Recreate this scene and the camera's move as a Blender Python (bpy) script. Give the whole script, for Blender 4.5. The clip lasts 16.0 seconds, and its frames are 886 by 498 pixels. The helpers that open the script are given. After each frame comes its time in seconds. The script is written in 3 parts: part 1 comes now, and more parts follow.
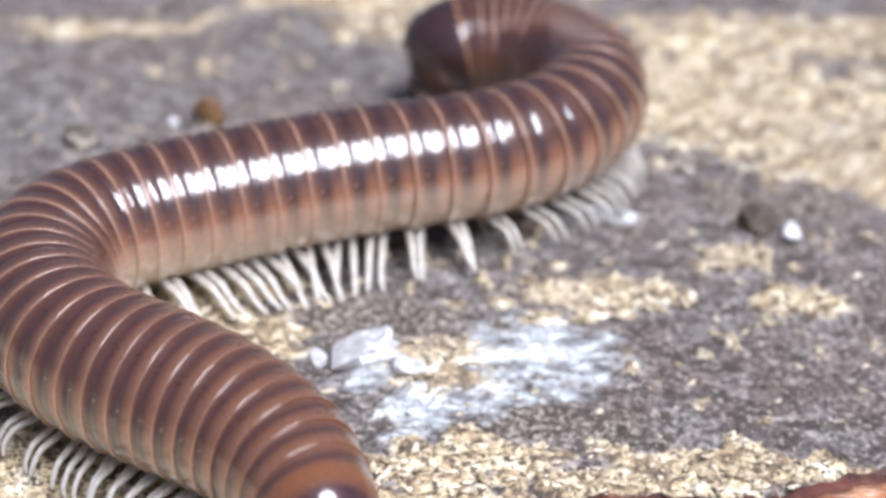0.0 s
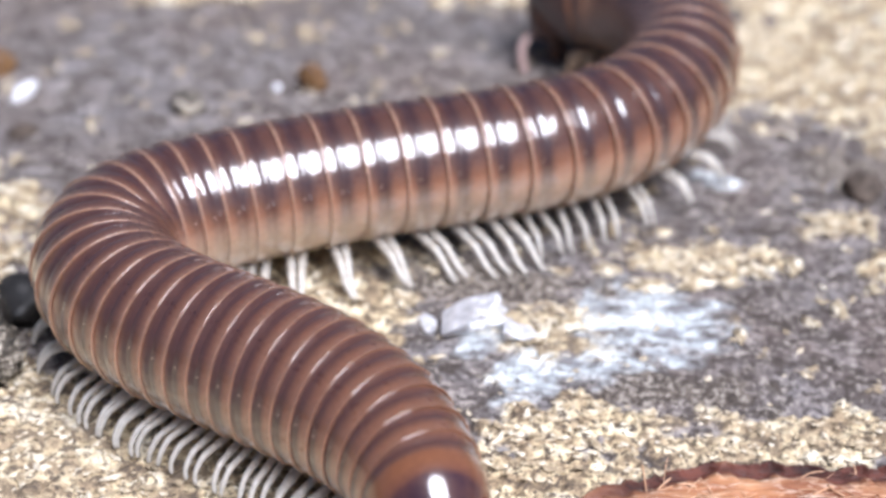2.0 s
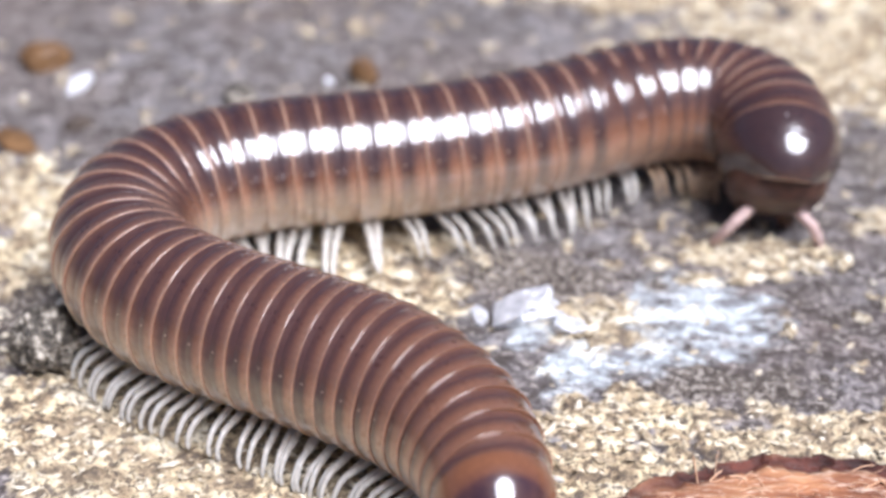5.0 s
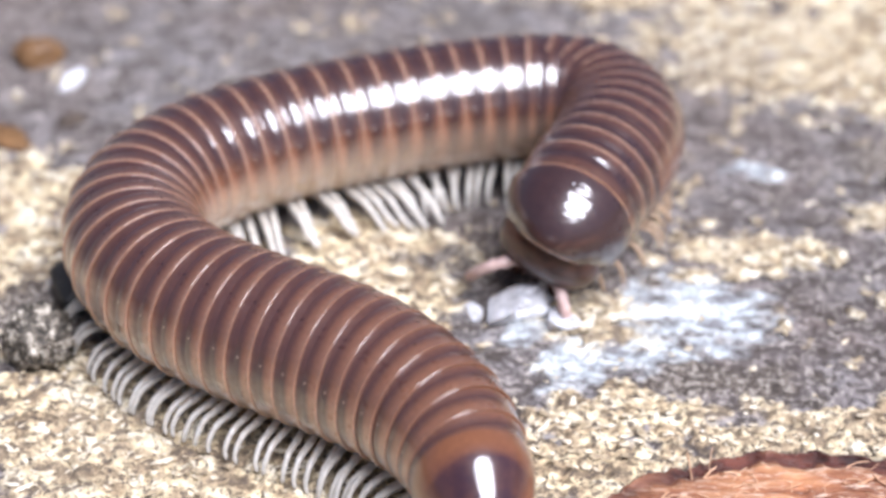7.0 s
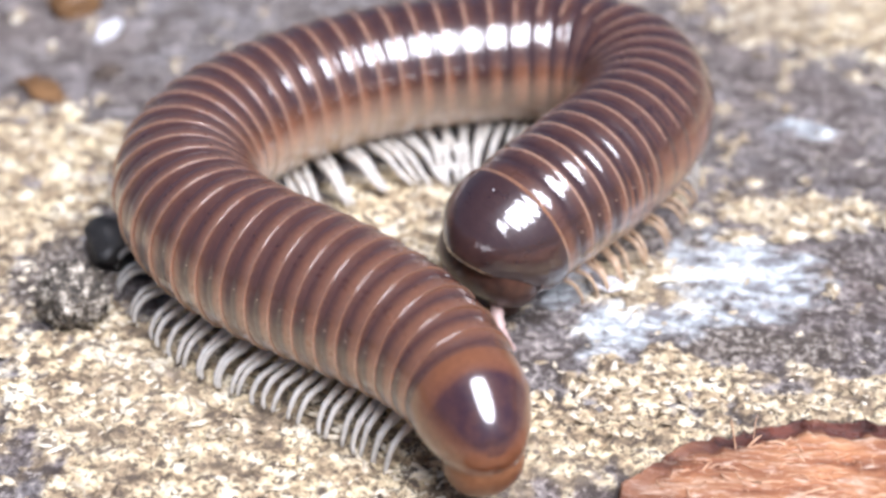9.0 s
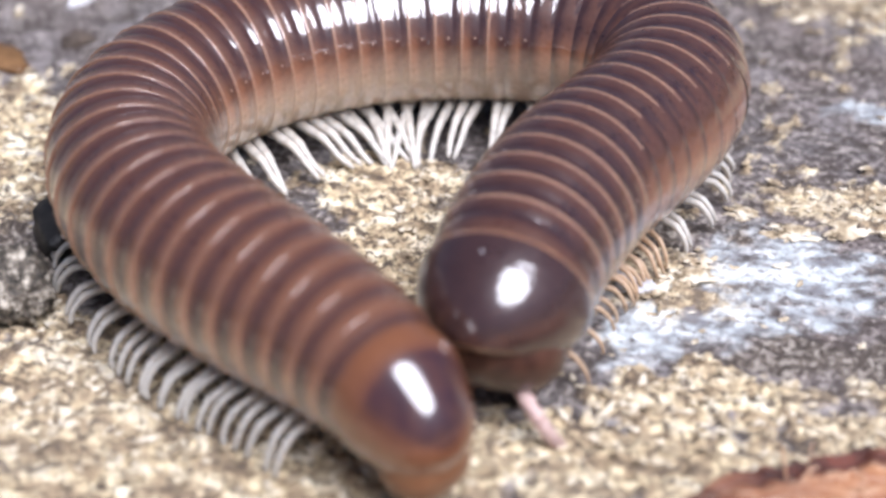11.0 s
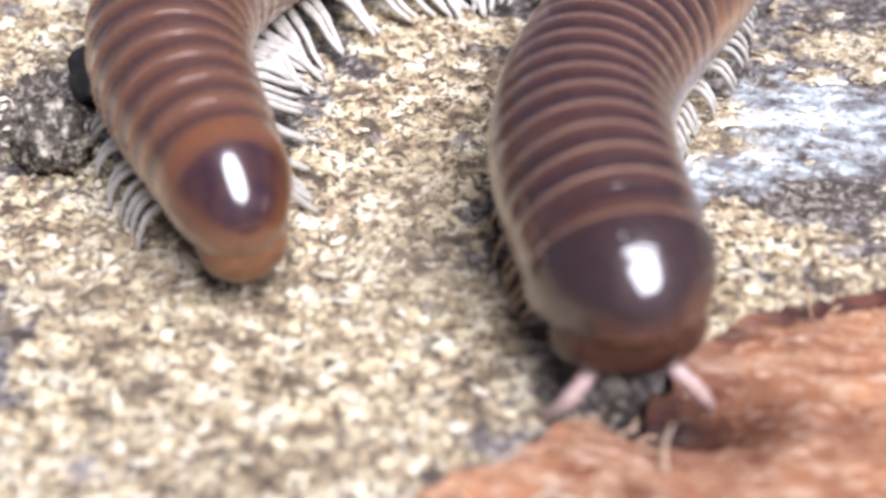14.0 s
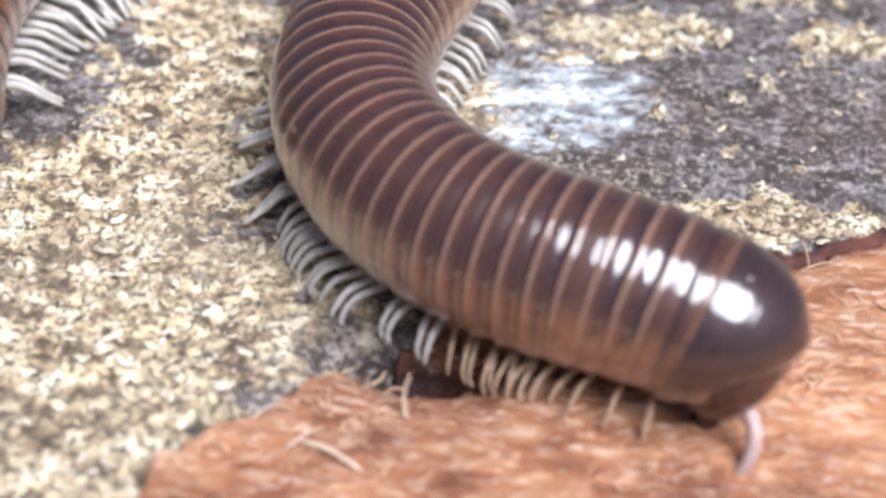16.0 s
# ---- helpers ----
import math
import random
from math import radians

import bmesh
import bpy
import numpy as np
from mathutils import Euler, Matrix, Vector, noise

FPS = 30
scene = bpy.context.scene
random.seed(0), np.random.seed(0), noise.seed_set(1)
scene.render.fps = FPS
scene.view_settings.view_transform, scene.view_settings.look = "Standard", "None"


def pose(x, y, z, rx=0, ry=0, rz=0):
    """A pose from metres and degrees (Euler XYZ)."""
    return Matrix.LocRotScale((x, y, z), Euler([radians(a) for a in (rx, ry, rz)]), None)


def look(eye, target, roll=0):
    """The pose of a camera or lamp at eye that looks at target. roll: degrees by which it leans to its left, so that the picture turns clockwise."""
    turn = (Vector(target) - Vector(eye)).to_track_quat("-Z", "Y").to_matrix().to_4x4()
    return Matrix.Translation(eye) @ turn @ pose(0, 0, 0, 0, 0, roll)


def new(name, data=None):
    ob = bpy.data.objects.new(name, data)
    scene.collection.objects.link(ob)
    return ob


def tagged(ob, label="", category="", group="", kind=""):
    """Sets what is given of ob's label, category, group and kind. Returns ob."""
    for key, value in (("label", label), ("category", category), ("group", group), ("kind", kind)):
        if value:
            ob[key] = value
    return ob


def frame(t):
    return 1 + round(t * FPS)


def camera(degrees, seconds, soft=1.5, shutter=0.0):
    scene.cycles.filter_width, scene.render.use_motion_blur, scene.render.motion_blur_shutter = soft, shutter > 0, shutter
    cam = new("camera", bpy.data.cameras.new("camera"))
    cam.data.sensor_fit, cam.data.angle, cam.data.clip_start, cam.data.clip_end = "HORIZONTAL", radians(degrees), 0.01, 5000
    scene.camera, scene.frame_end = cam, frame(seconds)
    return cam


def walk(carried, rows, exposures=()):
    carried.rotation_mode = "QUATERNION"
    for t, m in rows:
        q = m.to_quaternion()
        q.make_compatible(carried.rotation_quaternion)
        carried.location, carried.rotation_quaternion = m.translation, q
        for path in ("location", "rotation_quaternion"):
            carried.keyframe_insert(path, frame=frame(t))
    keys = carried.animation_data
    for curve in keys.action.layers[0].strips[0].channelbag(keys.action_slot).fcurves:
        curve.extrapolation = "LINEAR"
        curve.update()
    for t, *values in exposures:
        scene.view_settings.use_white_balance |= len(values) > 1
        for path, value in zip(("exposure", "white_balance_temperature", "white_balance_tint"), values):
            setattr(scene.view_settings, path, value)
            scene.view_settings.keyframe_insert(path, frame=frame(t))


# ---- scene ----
MM = 0.001
cam = camera(32.0, 16.0, soft=3.1)
cam.data.dof.use_dof = True
cam.data.dof.focus_distance, cam.data.dof.aperture_fstop = 0.0572, 44.0
PATH = [
    (0, (0.00720, -0.07900, 0.03894), (0.00788, -0.02836, 0.00676), 1.77),
    (0.5, (0.00616, -0.07873, 0.03870), (0.00673, -0.02829, 0.00621), 1.97),
    (1, (0.00562, -0.07896, 0.03896), (0.00529, -0.02864, 0.00628), 1.51),
    (1.5, (0.00546, -0.07913, 0.03915), (0.00426, -0.02907, 0.00609), 0.89),
    (2, (0.00541, -0.07936, 0.03959), (0.00353, -0.02967, 0.00600), 0.40),
    (2.5, (0.00521, -0.07947, 0.03955), (0.00291, -0.02970, 0.00612), 0.29),
    (3, (0.00491, -0.07979, 0.03986), (0.00197, -0.03011, 0.00634), -0.00),
    (3.5, (0.00474, -0.07991, 0.03988), (0.00171, -0.03034, 0.00620), -0.04),
    (4, (0.00472, -0.08000, 0.03989), (0.00156, -0.03043, 0.00622), -0.05),
    (6.5, (0.00481, -0.07991, 0.03990), (0.00150, -0.03057, 0.00593), -0.16),
    (7, (0.00478, -0.07990, 0.03984), (0.00170, -0.03048, 0.00595), -0.01),
    (7.5, (0.00477, -0.07988, 0.03983), (0.00160, -0.03040, 0.00604), 0.01),
    (8, (0.00471, -0.07961, 0.03983), (0.00092, -0.03078, 0.00517), -0.54),
    (8.5, (0.00455, -0.07954, 0.03967), (0.00061, -0.03128, 0.00424), -0.77),
    (8.7, (0.00463, -0.07931, 0.03990), (0.00047, -0.03123, 0.00426), -0.75),
    (10.8, (0.00473, -0.07128, 0.03382), (-0.00072, -0.02318, -0.00163), -0.31),
    (11, (0.00508, -0.07152, 0.03364), (-0.00068, -0.02333, -0.00164), -0.57),
    (11.5, (0.00499, -0.07183, 0.03356), (-0.00080, -0.02368, -0.00176), -0.66),
    (12, (0.00508, -0.07228, 0.03337), (-0.00076, -0.02377, -0.00145), -0.56),
    (12.5, (0.00507, -0.07216, 0.03346), (-0.00096, -0.02373, -0.00143), -0.63),
    (13, (0.00495, -0.07155, 0.03372), (-0.00089, -0.02448, -0.00302), -0.93),
    (13.5, (0.00391, -0.07204, 0.03421), (-0.00301, -0.02676, -0.00454), -1.91),
    (14, (0.00459, -0.07234, 0.03430), (-0.00136, -0.02798, -0.00566), -1.46),
    (14.5, (0.00560, -0.07447, 0.03591), (0.00190, -0.03039, -0.00462), 0.00),
    (15, (0.00621, -0.07536, 0.03648), (0.00381, -0.03107, -0.00392), 0.63),
    (15.5, (0.00764, -0.07569, 0.03672), (0.00662, -0.03120, -0.00352), 1.15),
    (16, (0.00871, -0.07572, 0.03759), (0.00768, -0.03172, -0.00319), 1.13),
]
walk(cam, [(t, look(eye, aim, roll)) for t, eye, aim, roll in PATH], exposures=[(0, -0.12, 5710, 16), (4.2, -0.10, 5710, 17), (6.5, 0.02, 5720, 17), (8.7, 0.02, 5720, 17), (11, -0.20, 5740, 18), (14, -0.15, 5750, 18), (16, -0.22, 5700, 15)])

# ---- world and light: bright hazy sky, high veiled sun ----
world = bpy.data.worlds.new("sky")
scene.world = world
world.use_nodes = True
wn = world.node_tree
sky = wn.nodes.new("ShaderNodeTexSky")
sky.sky_type, sky.sun_disc = "NISHITA", False
sky.sun_elevation, sky.sun_rotation = radians(60.5), radians(136)
sky.dust_density, sky.ozone_density = 4.0, 1.0
back = wn.nodes["Background"]
back.inputs["Strength"].default_value = 0.058
wn.links.new(sky.outputs["Color"], back.inputs["Color"])
sun_data = bpy.data.lights.new("sun", "SUN")
sun_data.energy, sun_data.angle, sun_data.color = 7.1, radians(40), (1.0, 0.97, 0.93)
sun = new("sun", sun_data)
sun.matrix_world = look((0.34, -0.35, 0.87), (0, -0.02, 0))


# ---- material helpers ----
def material(name, rough=0.6, ior=1.5):
    m = bpy.data.materials.new(name)
    m.use_nodes = True
    nt = m.node_tree
    b = nt.nodes["Principled BSDF"]
    b.inputs["Roughness"].default_value = rough
    b.inputs["IOR"].default_value = ior
    return m, nt, b


def node(nt, kind, **values):
    n = nt.nodes.new(kind)
    for key, value in values.items():
        n.inputs[key].default_value = value
    return n


def noise_tex(nt, scale, detail=4.0, rough=0.6, coords=None):
    n = node(nt, "ShaderNodeTexNoise", Scale=scale, Detail=detail, Roughness=rough)
    if coords is None:
        coords = nt.nodes.new("ShaderNodeTexCoord").outputs["Object"]
    nt.links.new(coords, n.inputs["Vector"])
    return n.outputs["Fac"]


def ramp(nt, fac, stops, mode="LINEAR"):
    n = nt.nodes.new("ShaderNodeValToRGB")
    n.color_ramp.interpolation = mode
    els = n.color_ramp.elements
    while len(els) < len(stops):
        els.new(0.5)
    for e, (p, c) in zip(els, stops):
        e.position = p
        e.color = (*c, 1) if len(c) == 3 else c
    nt.links.new(fac, n.inputs["Fac"])
    return n.outputs["Color"]


def grey(v):
    return (v, v, v)


def mix(nt, fac, a, b, kind="MIX"):
    n = nt.nodes.new("ShaderNodeMix")
    n.data_type, n.blend_type = "RGBA", kind
    for key, value in ((0, fac), (6, a), (7, b)):
        if isinstance(value, (int, float)):
            n.inputs[key].default_value = value
        elif isinstance(value, tuple):
            n.inputs[key].default_value = (*value, 1)
        else:
            nt.links.new(value, n.inputs[key])
    return n.outputs[2]


def attribute(nt, name):
    n = nt.nodes.new("ShaderNodeAttribute")
    n.attribute_name = name
    return n.outputs["Fac"]


def bump(nt, b, height, strength, distance):
    n = node(nt, "ShaderNodeBump", Strength=strength, Distance=distance)
    nt.links.new(height, n.inputs["Height"])
    nt.links.new(n.outputs["Normal"], b.inputs["Normal"])


def spot(nt, a, a0, aw, b, b0, bw):
    """1 within a small ellipse round (a0, b0), else 0."""
    def squared(v, mid, half):
        sub = node(nt, "ShaderNodeMath")
        sub.operation = "SUBTRACT"
        nt.links.new(v, sub.inputs[0])
        sub.inputs[1].default_value = mid
        sq = nt.nodes.new("ShaderNodeMath")
        sq.operation = "MULTIPLY"
        nt.links.new(sub.outputs[0], sq.inputs[0])
        nt.links.new(sub.outputs[0], sq.inputs[1])
        div = nt.nodes.new("ShaderNodeMath")
        div.operation = "DIVIDE"
        nt.links.new(sq.outputs[0], div.inputs[0])
        div.inputs[1].default_value = half * half
        return div.outputs[0]

    both = nt.nodes.new("ShaderNodeMath")
    both.operation = "ADD"
    nt.links.new(squared(a, a0, aw), both.inputs[0])
    nt.links.new(squared(b, b0, bw), both.inputs[1])
    less = nt.nodes.new("ShaderNodeMath")
    less.operation = "LESS_THAN"
    nt.links.new(both.outputs[0], less.inputs[0])
    less.inputs[1].default_value = 1.0
    return less.outputs[0]


# ---- materials ----
def cuticle(name, dark, warm, rusty, edge, side, belly, rough, deep=0.76):
    """Banded, glossy cuticle: ax runs over a ring from front to rear edge, dv from belly to back, along from head to tail."""
    m, nt, b = material(name, rough, 1.36)
    b.inputs["Coat Weight"].default_value, b.inputs["Coat Roughness"].default_value, b.inputs["Coat IOR"].default_value = 1.0, 0.085, 1.8
    ax, dv, along = attribute(nt, "ax"), attribute(nt, "dv"), attribute(nt, "along")
    lit = tuple(0.3 * e + 0.7 * r for e, r in zip(edge, rusty))
    dim, dull = (deep * dark[0], deep * dark[1] * 1.05, deep * dark[2] * 1.05), tuple(deep * v for v in warm)
    front = ramp(nt, ax, [(0.0, dull), (0.46, dull), (0.58, dim), (0.70, dim), (0.88, dull), (0.935, dull), (0.958, edge), (1.0, edge)])
    soft = tuple(0.72 * a + 0.28 * b for a, b in zip(dark, rusty))
    rear = ramp(nt, ax, [(0.0, rusty), (0.46, rusty), (0.58, soft), (0.74, soft), (0.86, rusty), (0.96, lit), (1.0, lit)])
    band = mix(nt, ramp(nt, along, [(0.42, grey(0)), (0.80, grey(1))]), front, rear)
    mott = noise_tex(nt, 1600, 5, 0.65)
    band = mix(nt, ramp(nt, mott, [(0.35, grey(0)), (0.75, grey(0.45))]), band, warm)
    band = mix(nt, ramp(nt, along, [(0.80, grey(0)), (0.97, grey(0.75))]), band, mix(nt, ramp(nt, ax, [(0.5, grey(0)), (0.66, grey(0.8)), (0.86, grey(0))]), (0.19, 0.085, 0.046), dark))
    stripe = ramp(nt, ax, [(0.44, grey(0.0)), (0.60, grey(1.0)), (0.76, grey(1.0)), (0.90, grey(0.0))])
    stripe = mix(nt, 1.0, stripe, ramp(nt, along, [(0.10, grey(0.95)), (0.42, grey(0.85)), (0.56, grey(0.35)), (0.64, grey(0.6)), (0.75, grey(1.0))]), "MULTIPLY")
    stripe = mix(nt, 1.0, stripe, ramp(nt, dv, [(0.14, grey(0)), (0.38, grey(1.0))]), "MULTIPLY")
    sidec = mix(nt, ramp(nt, ax, [(0.93, grey(0)), (0.97, grey(0.5))]), mix(nt, stripe, mix(nt, ramp(nt, along, [(0.10, grey(0.6)), (0.30, grey(0))]), side, tuple(0.45 * v for v in side)), dark), edge)
    col = mix(nt, ramp(nt, dv, [(0.54, grey(1)), (0.75, grey(0))]), band, sidec)
    # pale belly, weakened rearwards so the colour carries the rear flank's shade
    low = mix(nt, 1.0, ramp(nt, dv, [(0.20, grey(1)), (0.62, grey(0))]), ramp(nt, along, [(0.14, grey(0.15)), (0.36, grey(1)), (0.60, grey(1)), (0.72, grey(0.45))]), "MULTIPLY")
    col = mix(nt, low, col, belly)
    fine = noise_tex(nt, 6000, 3, 0.6)
    pore = spot(nt, ax, 0.72, 0.022, dv, 0.66, 0.007)
    col = mix(nt, pore, col, (0.34, 0.24, 0.19))
    col = mix(nt, 0.25, col, ramp(nt, fine, [(0.3, grey(0.35)), (0.7, grey(1.3))]), "MULTIPLY")
    nt.links.new(col, b.inputs["Base Color"])
    nt.links.new(ramp(nt, mott, [(0.3, grey(rough * 0.8)), (0.8, grey(rough * 1.5))]), b.inputs["Roughness"])
    b.inputs["Subsurface Weight"].default_value = 0.12
    b.inputs["Subsurface Radius"].default_value = (0.0006, 0.0003, 0.00015)
    b.inputs["Subsurface Scale"].default_value = 1.0
    swell = mix(nt, 0.25, noise_tex(nt, 900, 4, 0.55), fine)
    bump(nt, b, swell, 0.35, 0.00010)
    film = node(nt, "ShaderNodeBump", Strength=0.75, Distance=0.00010)
    ripple = node(nt, "ShaderNodeMapping", Scale=(1.4, 0.4, 0.4))
    nt.links.new(nt.nodes.new("ShaderNodeTexCoord").outputs["Object"], ripple.inputs["Vector"])
    nt.links.new(noise_tex(nt, 1500, 2.0, 0.5, ripple.outputs[0]), film.inputs["Height"])
    nt.links.new(film.outputs["Normal"], b.inputs["Coat Normal"])
    return m


ring_mat = cuticle("ring_cuticle", (0.044, 0.0195, 0.0205), (0.104, 0.045, 0.030), (0.130, 0.056, 0.034), (0.40, 0.24, 0.16), (0.33, 0.148, 0.083), (0.70, 0.54, 0.39), 0.30, 0.84)


def telson_material():
    """Rust-brown flanks and a dark violet-brown back."""
    m, nt, b = material("telson_cuticle", 0.3, 1.36)
    b.inputs["Coat Weight"].default_value, b.inputs["Coat Roughness"].default_value, b.inputs["Coat IOR"].default_value = 1.0, 0.085, 1.8
    mott, fine = noise_tex(nt, 1600, 5, 0.65), noise_tex(nt, 6000, 3, 0.6)
    col = ramp(nt, attribute(nt, "ridge"), [(0.42, (0.19, 0.074, 0.031)), (0.64, (0.15, 0.058, 0.029)), (0.82, (0.048, 0.019, 0.023)), (1.0, (0.038, 0.016, 0.022))])
    col = mix(nt, ramp(nt, mott, [(0.4, grey(0)), (0.75, grey(0.4))]), col, (0.17, 0.07, 0.035))
    col = mix(nt, 0.25, col, ramp(nt, fine, [(0.3, grey(0.35)), (0.7, grey(1.3))]), "MULTIPLY")
    nt.links.new(col, b.inputs["Base Color"])
    bump(nt, b, mix(nt, 0.25, noise_tex(nt, 900, 4, 0.55), fine), 0.35, 0.0001)
    return m


telson_mat = telson_material()
collum_mat = cuticle("collum_cuticle", (0.050, 0.023, 0.022), (0.062, 0.029, 0.025), (0.062, 0.029, 0.025), (0.34, 0.17, 0.09), (0.075, 0.034, 0.028), (0.08, 0.036, 0.027), 0.30, 0.85)


def plain(name, stops, scale, rough, relief=0.3, depth=0.00005, sss=0.0, ior=1.5):
    m, nt, b = material(name, rough, ior)
    n = noise_tex(nt, scale, 6, 0.65)
    big = noise_tex(nt, scale * 0.17, 3, 0.5)
    col = ramp(nt, n, stops)
    col = mix(nt, 0.5, col, ramp(nt, big, [(0.3, grey(0.6)), (0.7, grey(1.15))]), "MULTIPLY")
    nt.links.new(col, b.inputs["Base Color"])
    bump(nt, b, n, relief, depth)
    if sss:
        b.inputs["Subsurface Weight"].default_value = sss
        b.inputs["Subsurface Radius"].default_value = (0.0006, 0.0005, 0.0004)
        b.inputs["Subsurface Scale"].default_value = 1.0
    return m


leg_mat = plain("leg_cuticle", [(0.3, (0.44, 0.41, 0.36)), (0.7, (0.72, 0.68, 0.61))], 2500, 0.35, 0.15, 0.00002, 0.25)
front_leg_mat = plain("front_leg_cuticle", [(0.3, (0.42, 0.27, 0.16)), (0.7, (0.64, 0.47, 0.32))], 2500, 0.4, 0.15, 0.00002, 0.25)
antenna_mat = plain("antenna_cuticle", [(0.3, (0.42, 0.28, 0.25)), (0.7, (0.64, 0.48, 0.43))], 2500, 0.4, 0.2, 0.00002, 0.25)
head_mat = plain("head_cuticle", [(0.3, (0.035, 0.015, 0.012)), (0.75, (0.11, 0.05, 0.032))], 1800, 0.28, 0.2, 0.00003)
valve_mat = plain("valve_cuticle", [(0.3, (0.15, 0.062, 0.028)), (0.75, (0.29, 0.14, 0.065))], 1500, 0.3, 0.2, 0.00003)
quartz_mat = plain("quartz", [(0.3, (0.36, 0.36, 0.38)), (0.65, (0.78, 0.78, 0.79))], 1300, 0.2, 0.6, 0.00015, 0.25)
grit_mat = plain("grit", [(0.40, (0.03, 0.026, 0.02)), (0.52, (0.15, 0.125, 0.095)), (0.62, (0.62, 0.56, 0.46))], 2000, 0.6, 0.9, 0.00025)
char_mat = plain("charred_bit", [(0.3, (0.008, 0.008, 0.008)), (0.75, (0.045, 0.04, 0.035))], 1500, 0.45, 0.6, 0.00015)
amber_mat = plain("amber_bit", [(0.3, (0.11, 0.055, 0.022)), (0.75, (0.26, 0.14, 0.055))], 1500, 0.5, 0.5, 0.0001)
clod_mat = plain("soil_clod", [(0.3, (0.03, 0.022, 0.017)), (0.75, (0.16, 0.12, 0.09))], 1500, 0.8, 0.8, 0.0002)
white_mat = plain("white_chip", [(0.3, (0.72, 0.72, 0.75)), (0.7, (0.9, 0.9, 0.9))], 1500, 0.5, 0.3, 0.00005)
crumb_mat = plain("lichen_crumb", [(0.34, (0.14, 0.105, 0.07)), (0.46, (0.44, 0.35, 0.22)), (0.63, (0.86, 0.79, 0.63))], 1200, 0.85, 0.6, 0.00012)
splinter_mat = plain("bark_splinter", [(0.3, (0.62, 0.42, 0.27)), (0.7, (0.86, 0.72, 0.56))], 900, 0.6, 0.3, 0.00003)
fibre_mat = plain("bark_fibre", [(0.3, (0.55, 0.27, 0.13)), (0.7, (0.84, 0.60, 0.40))], 900, 0.6, 0.3, 0.00003)


def ground_material():
    m, nt, b = material("lichened_stone", 0.85)
    cream, white, soil = attribute(nt, "cream"), attribute(nt, "white"), attribute(nt, "soil")
    n1, n3 = noise_tex(nt, 260, 6, 0.6), noise_tex(nt, 3400, 4, 0.65)
    tc = nt.nodes.new("ShaderNodeTexCoord").outputs["Object"]
    lie = node(nt, "ShaderNodeMapping", Scale=(0.62, 1.0, 1.0), Rotation=(0, 0, radians(-6)))
    nt.links.new(tc, lie.inputs["Vector"])
    n2 = noise_tex(nt, 1000, 5, 0.62, lie.outputs[0])
    stone = ramp(nt, n1, [(0.30, (0.078, 0.066, 0.062)), (0.5, (0.165, 0.15, 0.147)), (0.7, (0.285, 0.272, 0.275))])
    mp = node(nt, "ShaderNodeMapping", Scale=(0.45, 1.0, 1.0), Rotation=(0, 0, radians(8)))
    nt.links.new(tc, mp.inputs["Vector"])
    streak, n0 = noise_tex(nt, 1500, 5, 0.7, mp.outputs[0]), noise_tex(nt, 95, 4, 0.6)
    stone = mix(nt, ramp(nt, n0, [(0.42, grey(0)), (0.62, grey(0.6))]), stone, (0.15, 0.105, 0.085))
    stone = mix(nt, ramp(nt, n2, [(0.42, grey(0.95)), (0.54, grey(0))]), stone, (0.055, 0.042, 0.034))
    stone = mix(nt, ramp(nt, streak, [(0.54, grey(0)), (0.64, grey(0.55))]), stone, (0.42, 0.375, 0.345))
    stone = mix(nt, ramp(nt, n3, [(0.55, grey(0)), (0.64, grey(0.7))]), stone, (0.46, 0.41, 0.36))
    stone = mix(nt, ramp(nt, n3, [(0.42, grey(0.85)), (0.48, grey(0))]), stone, (0.05, 0.038, 0.032))
    crust = ramp(nt, n2, [(0.36, (0.10, 0.075, 0.052)), (0.45, (0.40, 0.30, 0.18)), (0.53, (0.72, 0.60, 0.37)), (0.63, (0.92, 0.86, 0.67))])
    crust = mix(nt, ramp(nt, n1, [(0.46, grey(0)), (0.68, grey(0.6))]), crust, mix(nt, ramp(nt, n2, [(0.4, grey(0)), (0.62, grey(1))]), (0.20, 0.14, 0.08), (0.78, 0.63, 0.43)))
    gaps = noise_tex(nt, 2900, 4, 0.65, lie.outputs[0])
    crust = mix(nt, ramp(nt, n3, [(0.41, grey(0.9)), (0.48, grey(0))]), crust, (0.13, 0.095, 0.058))
    crust = mix(nt, ramp(nt, gaps, [(0.41, grey(0.95)), (0.47, grey(0))]), crust, (0.085, 0.062, 0.045))
    crust = mix(nt, ramp(nt, n1, [(0.34, grey(0.8)), (0.38, grey(0))]), crust, mix(nt, n3, (0.10, 0.085, 0.09), (0.34, 0.31, 0.32)))
    crust = mix(nt, ramp(nt, n0, [(0.48, grey(0)), (0.68, grey(0.6))]), crust, mix(nt, n2, (0.13, 0.10, 0.07), (0.42, 0.35, 0.25)))
    pale = ramp(nt, n2, [(0.40, (0.20, 0.20, 0.21)), (0.51, (0.48, 0.525, 0.535)), (0.63, (0.80, 0.845, 0.85))])
    pale = mix(nt, ramp(nt, n3, [(0.40, grey(0.7)), (0.47, grey(0))]), pale, (0.22, 0.20, 0.19))
    dirt = ramp(nt, n2, [(0.3, (0.035, 0.026, 0.02)), (0.55, (0.12, 0.095, 0.075)), (0.75, (0.30, 0.26, 0.21))])
    dirt = mix(nt, ramp(nt, n3, [(0.51, grey(0)), (0.60, grey(0.85))]), dirt, (0.37, 0.33, 0.28))
    dirt = mix(nt, ramp(nt, n3, [(0.40, grey(0.8)), (0.47, grey(0))]), dirt, (0.03, 0.022, 0.018))
